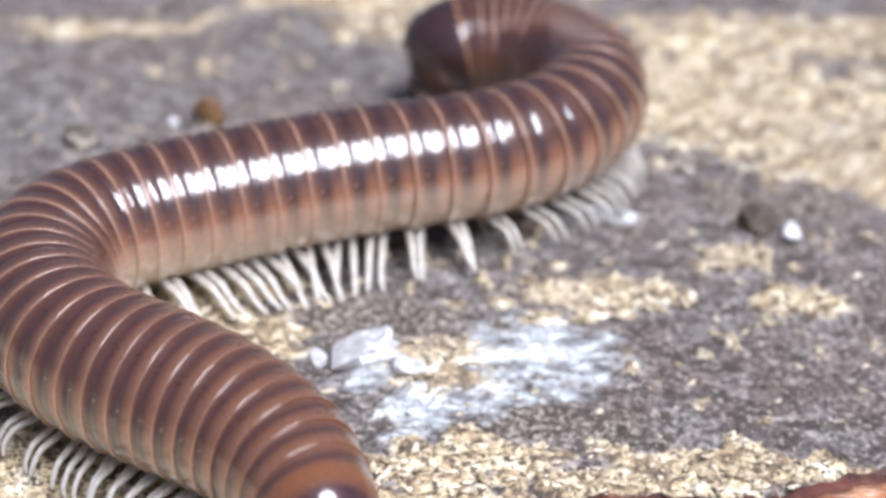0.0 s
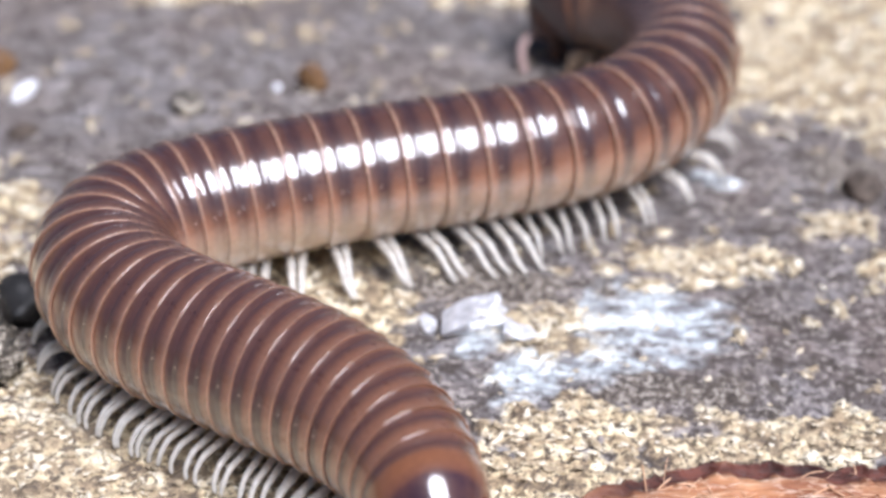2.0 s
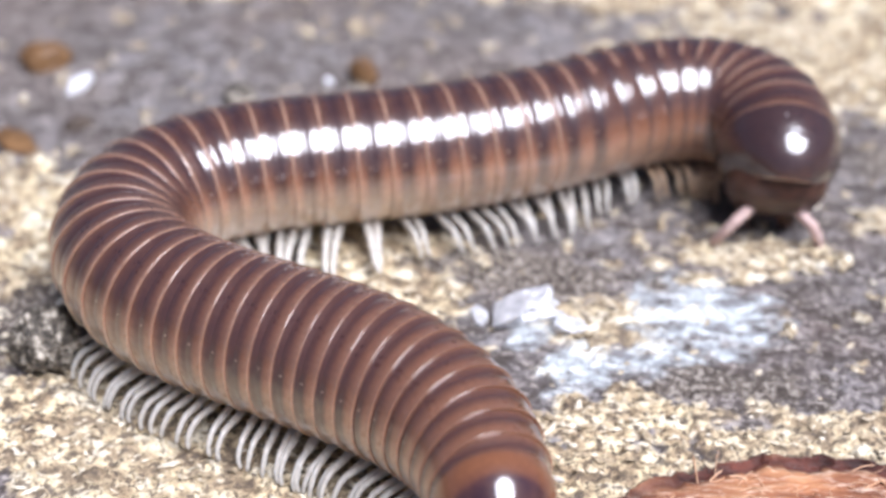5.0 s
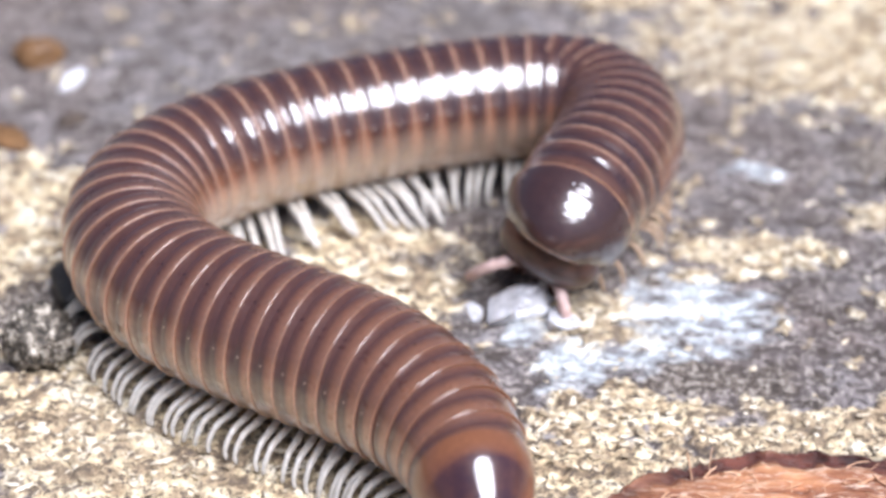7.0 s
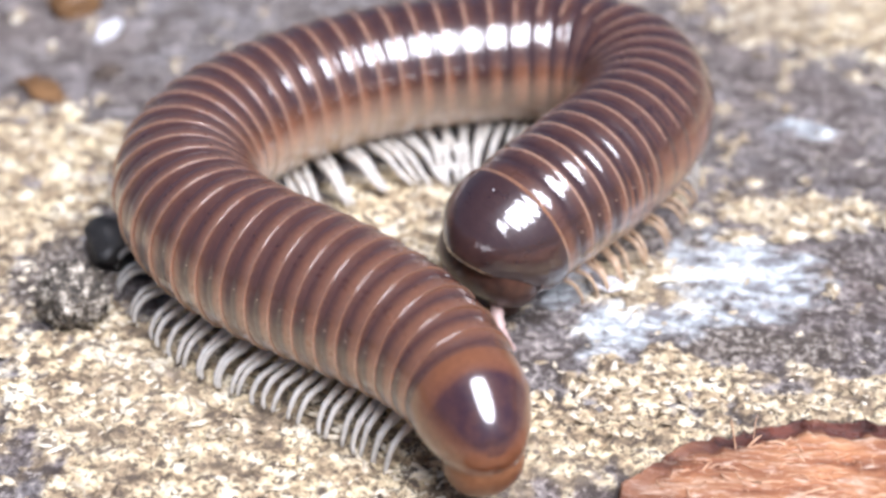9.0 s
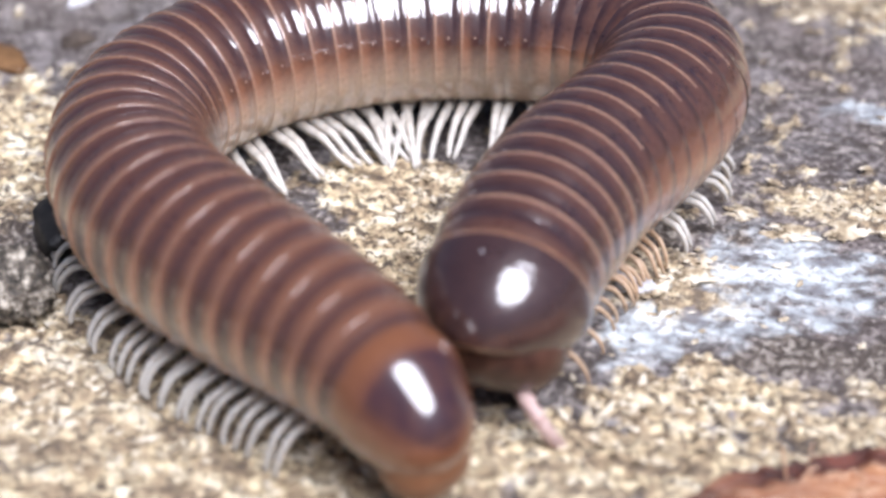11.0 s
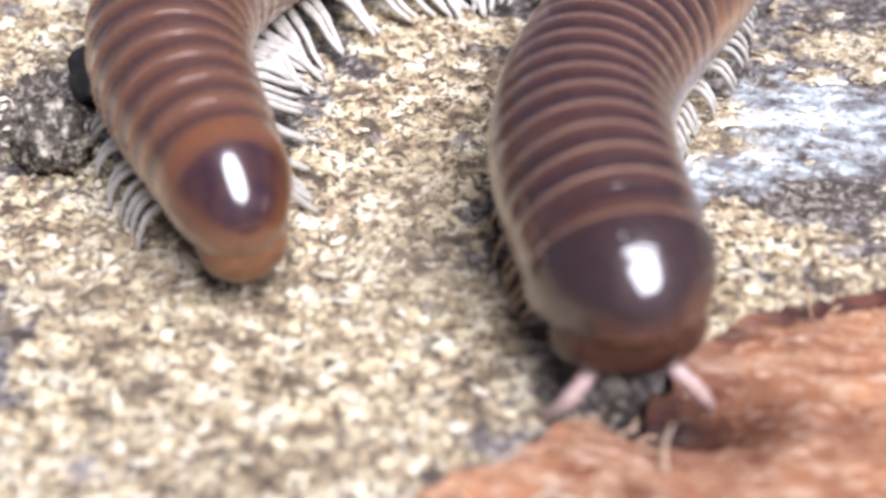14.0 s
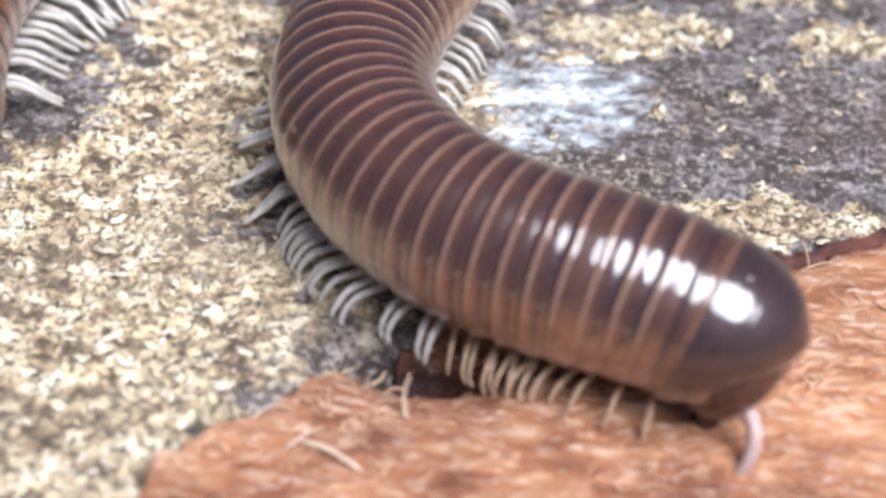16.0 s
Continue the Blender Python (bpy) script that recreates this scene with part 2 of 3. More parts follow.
    col = mix(nt, cream, stone, crust)
    worn = mix(nt, 1.0, white, ramp(nt, streak, [(0.38, grey(0.15)), (0.50, grey(1))]), "MULTIPLY")
    col = mix(nt, worn, col, pale)
    # real soil patches, and the pit and cleft coloured dark for their shade
    col = mix(nt, soil, col, dirt)
    nt.links.new(col, b.inputs["Base Color"])
    h = mix(nt, 0.5, n2, n3)
    bump(nt, b, h, 0.9, 0.00034)
    return m


def bark_material():
    m, nt, b = material("orange_inner_bark", 0.62)
    tc = nt.nodes.new("ShaderNodeTexCoord").outputs["Object"]
    mp = node(nt, "ShaderNodeMapping", Rotation=(0, 0, radians(-12)), Scale=(0.35, 1.6, 1.0))
    nt.links.new(tc, mp.inputs["Vector"])
    n1, n2, n3 = noise_tex(nt, 900, 6, 0.7, mp.outputs[0]), noise_tex(nt, 150, 4, 0.6), noise_tex(nt, 3000, 4, 0.7, mp.outputs[0])
    col = ramp(nt, n1, [(0.30, (0.15, 0.048, 0.020)), (0.45, (0.42, 0.165, 0.070)), (0.58, (0.62, 0.31, 0.145)), (0.68, (0.88, 0.66, 0.47))])
    col = mix(nt, ramp(nt, n2, [(0.35, grey(0.75)), (0.6, grey(0))]), col, (0.15, 0.05, 0.025))
    col = mix(nt, ramp(nt, n3, [(0.55, grey(0)), (0.66, grey(0.9))]), col, (0.84, 0.62, 0.46))
    # rim darkens the bark's edge, and stands for shade in groove and hollow
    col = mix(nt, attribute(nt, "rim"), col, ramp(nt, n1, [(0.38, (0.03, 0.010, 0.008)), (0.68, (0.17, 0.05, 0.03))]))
    nt.links.new(col, b.inputs["Base Color"])
    nt.links.new(ramp(nt, n3, [(0.35, grey(0.8)), (0.65, grey(0.22))]), b.inputs["Roughness"])
    bump(nt, b, mix(nt, 0.35, n1, n3), 1.0, 0.0005)
    return m


# ---- mesh helpers ----
def mesh_of(name, verts, faces, mat, smooth=True, attrs=None):
    me = bpy.data.meshes.new(name)
    me.from_pydata([tuple(v) for v in verts], [], faces)
    me.materials.append(mat)
    me.polygons.foreach_set("use_smooth", [smooth] * len(me.polygons))
    for key, values in (attrs or {}).items():
        me.attributes.new(key, "FLOAT", "POINT").data.foreach_set("value", np.asarray(values, np.float32))
    me.update()
    return me


def part(name, me, parent, label=""):
    ob = new(name, me)
    ob.parent = parent
    return tagged(ob, label)


def lathe(profile, around=44):
    """Rings of vertices along x for rows of (x, radius across, radius up, z offset); ends left open."""
    verts, faces = [], []
    for x, ry, rz, dz in profile:
        for k in range(around):
            a = 2 * math.pi * k / around
            verts.append((x, ry * math.sin(a), rz * math.cos(a) + dz))
    for j in range(len(profile) - 1):
        for k in range(around):
            a, b = j * around + k, j * around + (k + 1) % around
            faces.append((a, b, b + around, a + around))
    return verts, faces


def tube(points, radii, around=8):
    """A closed tube through points; the last ring closes on a tip."""
    pts = [Vector(p) for p in points]
    verts, faces = [], []
    for i, p in enumerate(pts):
        d = (pts[min(i + 1, len(pts) - 1)] - pts[max(i - 1, 0)]).normalized()
        s = d.cross(Vector((1, 0, 0.01))).normalized()
        u = s.cross(d)
        for k in range(around):
            a = 2 * math.pi * k / around
            verts.append(p + radii[i] * (math.cos(a) * s + math.sin(a) * u))
    for i in range(len(pts) - 1):
        for k in range(around):
            a, b = i * around + k, i * around + (k + 1) % around
            faces.append((a, a + around, b + around, b))
    faces.append(tuple(range(around)))
    faces.append(tuple(reversed(range((len(pts) - 1) * around, len(pts) * around))))
    return verts, faces


def curve_points(knots, n):
    """n points on a smooth curve through the knots."""
    knots = [Vector(k) for k in knots]
    out = []
    for i in range(n):
        s = i / (n - 1) * (len(knots) - 1)
        k = min(int(s), len(knots) - 2)
        f = s - k
        a, b, c, d = (knots[max(k - 1, 0)], knots[k], knots[k + 1], knots[min(k + 2, len(knots) - 1)])
        out.append(0.5 * ((2 * b) + (c - a) * f + (2 * a - 5 * b + 4 * c - d) * f * f + (3 * b - a - 3 * c + d) * f ** 3))
    return out


def hash2(ix, iy, seed):
    v = np.sin(ix * 127.1 + iy * 311.7 + seed * 74.7) * 43758.5453
    return v - np.floor(v)


def value_noise(x, y, seed=0):
    ix, iy = np.floor(x), np.floor(y)
    fx, fy = x - ix, y - iy
    fx, fy = fx * fx * (3 - 2 * fx), fy * fy * (3 - 2 * fy)
    a, b = hash2(ix, iy, seed), hash2(ix + 1, iy, seed)
    c, d = hash2(ix, iy + 1, seed), hash2(ix + 1, iy + 1, seed)
    return (a * (1 - fx) + b * fx) * (1 - fy) + (c * (1 - fx) + d * fx) * fy


def fbm(x, y, octaves=4, seed=0):
    total, amp, norm = 0.0, 1.0, 0.0
    for o in range(octaves):
        total = total + amp * value_noise(x * 2.03 ** o, y * 2.03 ** o, seed + 17 * o)
        norm += amp
        amp *= 0.55
    return total / norm


def cells(x, y, seed=0):
    """Distance to the nearest of scattered points, one a unit cell."""
    ix, iy = np.floor(x), np.floor(y)
    best = np.full(np.shape(x), 9.0)
    for dx in (-1, 0, 1):
        for dy in (-1, 0, 1):
            cx, cy = ix + dx, iy + dy
            px, py = cx + hash2(cx, cy, seed), cy + hash2(cx, cy, seed + 5)
            best = np.minimum(best, np.hypot(x - px, y - py))
    return best


# ---- ground: one sheet of weathered stone with lichen crusts (all in millimetres here) ----
def patch(x, y, cx, cy, ax, ay, soft=0.5):
    d = np.hypot((x - cx) / ax, (y - cy) / ay)
    return np.clip((1.0 + soft - d) / (2 * soft), 0, 1)


CREAM = [(11, 6.5, 9, 2.2), (27, 7, 8, 3.0), (-12, 6, 5, 1.2), (3, 11, 7, 2.0), (25, -1.5, 7, 6.5), (19.5, -1.0, 7.5, 5.5), (15.3, -21.2, 4.2, 1.5), (8.2, -27.2, 3.0, 2.2), (0.8, -24.9, 1.8, 0.7), (9.0, -33.2, 3.6, 1.5),
         (-8, -35, 9.5, 5), (-20.5, -22, 5, 7), (17.4, -32.4, 3.6, 1.2), (21.5, -18.0, 2.2, 1.4), (-2.3, -29.0, 4.0, 6.0), (-5, -40, 8.5, 5.5),
         (-9, -47, 9, 6), (13.6, -34.2, 3.2, 0.8), (6, -36.5, 6, 2.2), (-24, -33, 8, 9), (-1.5, -24.6, 3.6, 1.5), (-1.0, -22.0, 4.5, 2.4), (15.5, -33.9, 5.5, 0.9), (20, -33.0, 4.5, 1.2), (30, -6, 6, 6), (24, -21.5, 2.2, 0.9)]
WHITE = [(12.4, -25.8, 3.4, 2.7), (7.2, -30.0, 2.1, 1.4), (10.4, -29.4, 1.8, 1.2), (16.4, -14.1, 1.4, 0.9), (5.4, -27.2, 1.2, 0.9)]
SOIL = [(5.9, -23.4, 4.6, 1.5), (2.0, -22.5, 3.5, 1.2), (14, -30.2, 3.0, 1.0), (12.5, -31.2, 2.2, 0.9), (24, -13, 4, 1.8), (-16, -28, 2.2, 2.6)]


def masks(x, y):
    wx, wy = x + 3.0 * (fbm(x * 0.45, y * 0.45, 4, 3) - 0.5), y + 3.0 * (fbm(x * 0.45, y * 0.45, 4, 9) - 0.5)
    rag = fbm(x * 1.3, y * 1.3, 4, 21)
    found = []
    for some, thr, edge in ((CREAM, 0.50, 0.12), (WHITE, 0.46, 0.30), (SOIL, 0.52, 0.25)):
        m = np.zeros_like(x)
        for p in some:
            m = np.maximum(m, patch(wx, wy, *p))
        found.append(np.clip((m * 0.75 + 0.9 * (rag - 0.5) * np.clip(m * 3, 0, 1) - thr * 0.6) / edge, 0, 1))
    speck = np.clip((fbm(x * 0.9, y * 0.9, 4, 33) - 0.715) / 0.03, 0, 1)
    found[0] = np.maximum(found[0], speck)
    return found


def relief(x, y):
    cream, white, soil = masks(x, y)
    base = 0.9 * (fbm(x * 0.12, y * 0.12, 3, 2) - 0.5) + 0.25 * (fbm(x * 0.7, y * 0.7, 3, 4) - 0.5)
    rough = 0.16 * (fbm(x * 2.6, y * 2.6, 4, 6) - 0.5)
    crust = np.maximum(cream * (1 - 0.6 * white), 0.35 * white)
    lumps = crust * (0.10 + 0.40 * (0.55 - cells(x * 2.1 + 0.6 * fbm(x, y, 2, 8), y * 2.1, 11)) + 0.26 * (fbm(x * 5.0, y * 5.0, 3, 13) - 0.5))
    clods = soil * 0.30 * (0.5 - cells(x * 1.9, y * 1.9, 41))
    shore = np.interp(x, [-1.1, -0.5, 0.7, 3.1, 4.4, 6.2, 8.6, 10.4, 13.0, 16.0, 18.6, 21.0, 25.0], [-47.5, -45.9, -44.9, -43.1, -42.0, -40.4, -37.8, -36.4, -35.4, -35.2, -35.4, -35.0, -33.6])
    cleft = np.exp(-((y - shore - 0.15) / 0.42) ** 2) * ((x > -2) & (x < 25)) * np.clip(2.2 * fbm(x * 0.6, y * 0.6, 2, 91) - 0.4, 0, 1)
    pit = np.exp(-((x - 7.0) / 2.5) ** 2 - ((y + 40.6) / 1.1) ** 2)
    # pit and cleft take the dark soil colour too, standing for shade in them
    soil = np.maximum(soil, np.maximum(pit, cleft))
    return base * 0.5 + rough + lumps + clods - 0.1 - 0.55 * cleft - 3.6 * pit, cream, white, soil


def ground_height(x, y):
    return float(relief(np.array([float(x)]), np.array([float(y)]))[0][0])


def make_ground():
    out = [4000, 1500, 500, 180, 80, 45]
    xs = np.concatenate([[-v - 27 for v in out], np.arange(-27, 32, 0.14), [32 + v for v in reversed(out)]])
    ys = np.concatenate([[-v - 58 for v in out], np.arange(-58, 16, 0.15), [16 + v for v in reversed(out)]])
    gx, gy = np.meshgrid(xs, ys)
    z, cream, white, soil = relief(gx, gy)
    far = np.clip((np.maximum(np.abs(gx - 2), np.abs(gy + 21)) - 40) / 30, 0, 1)
    z, cream, white, soil = z * (1 - far), cream * (1 - far), white * (1 - far), soil * (1 - far)
    nx, ny = len(xs), len(ys)
    co = np.stack([gx, gy, z], -1).reshape(-1, 3) * MM
    i = np.arange(nx * ny).reshape(ny, nx)
    quads = np.stack([i[:-1, :-1], i[:-1, 1:], i[1:, 1:], i[1:, :-1]], -1).reshape(-1, 4)
    me = bpy.data.meshes.new("ground")
    me.vertices.add(len(co))
    me.vertices.foreach_set("co", co.ravel())
    me.loops.add(quads.size)
    me.loops.foreach_set("vertex_index", quads.ravel())
    me.polygons.add(len(quads))
    me.polygons.foreach_set("loop_start", np.arange(0, quads.size, 4))
    me.polygons.foreach_set("use_smooth", np.ones(len(quads), bool))
    for key, values in (("cream", cream), ("white", white), ("soil", soil)):
        me.attributes.new(key, "FLOAT", "POINT").data.foreach_set("value", values.ravel().astype(np.float32))
    me.materials.append(ground_material())
    me.update(calc_edges=True)
    me.validate()
    return tagged(new("ground", me), "weathered grey stone with crusty cream and white lichen", "ground", kind="structure")


ground = make_ground()


# ---- loose lumps on the ground ----
def lump(name, mat, size, seed, rough=0.25, facets=0, sub=3, cut=0.0):
    """A closed irregular stone-like body; facets: flattens it by that many planes."""
    rng = random.Random(seed)
    bm = bmesh.new()
    bmesh.ops.create_icosphere(bm, subdivisions=sub, radius=1.0)
    planes = [(Vector((rng.gauss(0, 1), rng.gauss(0, 1), rng.gauss(0, 0.7))).normalized(), rng.uniform(0.38, 0.8)) for _ in range(facets)]
    for v in bm.verts:
        d = v.co.normalized()
        r = 1 + rough * noise.noise(d * 1.6 + Vector((seed, 0, 0))) + 0.5 * rough * noise.noise(d * 4.5 + Vector((0, seed, 0)))
        r += cut * noise.noise(d * 11 + Vector((0, 0, seed)))
        p = d * r
        for n, h in planes:
            over = p.dot(n) - h
            if over > 0:
                p -= n * over * 0.92
        v.co = Vector((p.x * size[0], p.y * size[1], p.z * size[2])) * MM
    me = bpy.data.meshes.new(name)
    bm.to_mesh(me)
    bm.free()
    me.materials.append(mat)
    me.polygons.foreach_set("use_smooth", [facets == 0] * len(me.polygons))
    return me


def rest(ob, x, y, sink, turn=0):
    ob.matrix_world = pose(x * MM, y * MM, (ground_height(x, y) + sink) * MM, 0, 0, turn)
    return ob


def place_lumps():
    stone = rest(new("quartz_pebble", lump("quartz_pebble", quartz_mat, (1.75, 1.15, 1.5), 21, 0.6, 9, 4)), 4.3, -26.5, 0.2, 20)
    tagged(stone, "whitish translucent angular quartz pebble on lichened stone", "pebble")
    ball = rest(new("grit_ball", lump("grit_ball", grit_mat, (1.38, 1.3, 1.35), 8, 0.16, 0, 5, 0.22)), -14.9, -30.8, 1.15)
    tagged(ball, "grey round ball of stuck sand grains on lichened stone", "soil ball")
    for name, mat, size, x, y, sink, seed, label, cat in (
            ("charred_bit", char_mat, (1.6, 1.25, 1.15), -14.3, -26.5, 0.5, 3, "shiny black lump lying beside a sand ball", "debris"),
            ("charred_bit", char_mat, (0.6, 0.5, 0.4), -12.9, -27.6, 0.2, 13, "small black crumb lying beside a sand ball", "debris"),
            ("amber_bit", amber_mat, (0.75, 0.6, 0.95), -4.5, -5.5, 0.55, 4, "small amber-brown grain on grey stone", "debris"),
            ("amber_bit", amber_mat, (1.45, 1.1, 0.95), -22.5, -4.4, 0.4, 14, "amber-brown crumb on grey stone", "debris"),
            ("bark_flake", amber_mat, (1.7, 0.75, 0.35), -21.6, -13.2, 0.15, 44, "rusty brown flake of bark on grey stone", "debris"),
            ("soil_clod", clod_mat, (0.8, 0.5, 0.4), -18.9, -11.1, 0.1, 37, "small dark crumb of soil on grey stone", "soil clod"),
            ("white_chip", white_mat, (1.15, 0.55, 0.4), -19.9, -6.8, 0.2, 6, "bright white chip on grey stone", "stone chip"),
            ("white_chip", white_mat, (0.85, 0.62, 0.4), 24.8, -15.9, 0.25, 16, "bright white square chip on dark stone", "stone chip"),
            ("white_chip", white_mat, (0.34, 0.3, 0.28), -6.4, -5.8, 0.1, 26, "tiny bright white chip on grey stone", "stone chip"),
            ("soil_clod", clod_mat, (1.0, 0.9, 0.7), 23.3, -14.9, 0.25, 7, "dark brown clod of soil on stone", "soil clod"),
            ("soil_clod", grit_mat, (1.05, 0.8, 0.75), -10.9, -8.0, 0.3, 17, "dark mossy clod on grey stone", "soil clod"),
            ("quartz_pebble", quartz_mat, (1.0, 0.65, 0.4), 6.5, -27.3, 0.05, 35, "small pale quartz pebble leaning on lichen crust", "pebble"),
            ("quartz_pebble", quartz_mat, (0.6, 0.5, 0.35), 2.7, -26.6, 0.05, 25, "small pale quartz grain beside a larger pebble", "pebble")):
        ob = rest(new(name, lump(name, mat, size, seed, 0.4, 6 if mat in (white_mat, quartz_mat) else 0, 3, 0.05)), x, y, sink, seed * 40)
        tagged(ob, label, cat)


place_lumps()


def place_flakes():
    """Flat crusts of lichen that stand clear of the bare stone."""
    spots = [(12.4, -23.2, 1.0), (14.6, -22.6, 1.2), (19.0, -21.4, 0.7), (17.2, -21.9, 0.7), (21.3, -17.6, 1.1), (16.2, -22.9, 0.6),
             (24.0, -21.6, 1.2), (20.6, -24.6, 0.6), (19.2, -25.6, 0.5), (10.6, -22.0, 0.7), (8.6, -26.4, 0.9), (7.4, -27.4, 0.7), (16.0, -26.6, 0.5), (1.5, -24.9, 0.8)]
    shapes = [lump("lichen_flake", crumb_mat, (0.8, 0.5, 0.11), 50 + k, 1.0, 0, 4, 0.35) for k in range(5)]
    for k, (x, y, size) in enumerate(spots):
        ob = rest(new("lichen_flake", shapes[k % 5]), x, y, 0.03, 37 * k)
        ob.scale = (size, size, 1)
        tagged(ob, "cream crusty flake of lichen on bare grey stone", "lichen", "lichen flakes on the stone")


place_flakes()


def scatter_crumbs():
    """Loose grains of lichen and sand lying on the crusts."""
    rng = np.random.default_rng(4)
    verts, faces = [], []
    shape = np.array([(1, 0, 0), (-1, 0, 0), (0, 1, 0), (0, -1, 0), (0, 0, 1), (0, 0, -1), (0.7, 0.7, 0.5), (-0.7, 0.6, 0.5)])
    tri = [(4, 0, 6), (4, 6, 2), (4, 2, 7), (4, 7, 1), (4, 1, 3), (4, 3, 0), (6, 0, 2), (7, 2, 1), (5, 2, 0), (5, 1, 2), (5, 3, 1), (5, 0, 3)]
    x, y = rng.uniform(-26, 30, 60000), rng.uniform(-57, 4, 60000)
    z, cream, white, soil = relief(x, y)
    keep = rng.uniform(0, 1, len(x)) < 0.30 * cream * (1 - 0.8 * white) * np.clip(3.2 * fbm(x * 0.35, y * 0.35, 3, 71) - 0.8, 0.1, 1.3) + np.where(y > -14, 0.003, 0.012)
    for px, py, pz in zip(x[keep], y[keep], z[keep]):
        s = 0.07 + 0.17 * rng.uniform() ** 2.2
        jit = shape * rng.uniform(0.6, 1.25, (len(shape), 3)) * (s * rng.uniform(1.0, 2.4), s * rng.uniform(0.6, 1.0), s * 0.5)
        a = rng.normal(0.1, 0.7)
        c, sn = math.cos(a), math.sin(a)
        k = len(verts)
        verts.extend([((px + u * c - v * sn) * MM, (py + u * sn + v * c) * MM, (pz + w + s * 0.25) * MM) for u, v, w in jit])
        faces.extend([(a0 + k, b0 + k, c0 + k) for a0, b0, c0 in tri])
    me = mesh_of("lichen_crumbs", verts, faces, crumb_mat, False)
    tagged(new("lichen_crumbs", me), "loose cream crumbs of lichen and sand on stone", "crumbs", kind="stuff")


scatter_crumbs()


# ---- strip of orange inner bark ----
def make_bark():
    edge = [(-2.6, -60), (-1.0, -47.5), (-0.5, -45.9), (0.7, -44.9), (3.1, -43.1), (4.4, -42.0), (6.2, -40.4), (8.6, -37.8), (10.4, -36.4), (13.0, -35.4), (16.0, -35.2), (18.6, -35.4), (21.0, -35.0), (25, -33.6), (33, -33), (44, -34)]
    pts = curve_points([(a, b, 0) for a, b in edge], 260)
    mid = Vector((24, -72, 0))
    rows, verts, faces, rim = 90, [], [], []
    for j in range(rows):
        w = (j / (rows - 1)) ** 1.6
        for i, p in enumerate(pts):
            jag = 0.5 * (fbm(np.array([i * 0.30]), np.array([0.3]), 4, 5)[0] - 0.5) * 2
            e = p + (mid - p).normalized() * jag
            q = e.lerp(mid, w)
            x, y = np.array([q.x]), np.array([q.y])
            d = (q - e).length
            z = 0.42 + 0.5 * (fbm(x * 0.22, y * 0.3, 3, 61)[0] - 0.5) + 0.26 * (fbm(x * 0.9, y * 2.4, 4, 65)[0] - 0.5) + 0.12 * (fbm(x * 3, y * 5, 3, 67)[0] - 0.5)
            z += 0.35 * math.exp(-d / 0.8) * (0.3 + value_noise(np.array([i * 0.06]), np.array([1.0]), 3)[0])
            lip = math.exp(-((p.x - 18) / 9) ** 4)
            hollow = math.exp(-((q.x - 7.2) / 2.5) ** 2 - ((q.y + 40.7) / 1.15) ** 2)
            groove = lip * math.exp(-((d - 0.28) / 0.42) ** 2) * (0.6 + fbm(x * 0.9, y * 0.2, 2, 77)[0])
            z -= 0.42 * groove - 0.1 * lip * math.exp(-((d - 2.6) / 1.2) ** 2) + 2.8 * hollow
            # dark edge layer, plus shade put into the colour of groove and hollow
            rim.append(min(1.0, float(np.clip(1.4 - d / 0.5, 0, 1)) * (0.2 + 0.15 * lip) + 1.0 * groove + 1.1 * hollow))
            verts.append((q.x * MM, q.y * MM, z * MM))
    n = len(pts)
    for j in range(rows - 1):
        for i in range(n - 1):
            a = j * n + i
            faces.append((a, a + n, a + n + 1, a + 1))
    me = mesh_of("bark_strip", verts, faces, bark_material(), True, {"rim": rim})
    bark = new("bark_strip")
    bark.empty_display_size = 0.005
    tagged(bark, "fibrous orange-brown strip of inner bark lying on stone", "bark")
    sheet = part("sheet", me, bark)
    sol = sheet.modifiers.new("thickness", "SOLIDIFY")
    sol.thickness, sol.offset = 0.22 * MM, -1
    rng = random.Random(12)
    fv, ff = [], []
    bare = [v for v, dark in zip(verts[:-3 * n], rim) if dark < 0.3]
    for _ in range(2600):
        p = Vector(rng.choice(bare))
        if p.x > 0.032 or p.y < -0.058:
            continue
        a, ln = rng.gauss(-0.1, 0.55), rng.uniform(0.25, 1.2) * MM
        d = Vector((math.cos(a), math.sin(a), 0))
        up = Vector((0, 0, rng.uniform(0.0, 0.08) * MM))
        side = Vector((-d.y, d.x, 0)) * rng.gauss(0, 0.16) * ln
        v, f = tube(curve_points([p + up * 0.2, p + d * ln * 0.5 + side + up, p + d * ln + up * 0.4], 6), [(0.012 + 0.032 * rng.random() ** 2) * MM] * 5 + [0.008 * MM], 5)
        k = len(fv)
        fv.extend(v)
        ff.extend([tuple(q + k for q in face) for face in f])
    for _ in range(4):
        p = Vector(verts[int(min(max(rng.gauss(165, 40), 60), 240))])
        a, ln = rng.gauss(0.1, 0.8), rng.uniform(0.5, 2.4) * MM
        d = Vector((math.cos(a), math.sin(a), 0))
        up = Vector((0, 0, rng.uniform(-0.1, 0.35) * MM))
        v, f = tube(curve_points([p - d * ln * 0.5, p + up + Vector((0, rng.gauss(0.1, 0.3) * MM, 0)), p + d * ln * 0.5 - up * 0.5], 6), [rng.uniform(0.015, 0.035) * MM] * 5 + [0.01 * MM], 5)
        k = len(fv)
        fv.extend(v)
        ff.extend([tuple(q + k for q in face) for face in f])
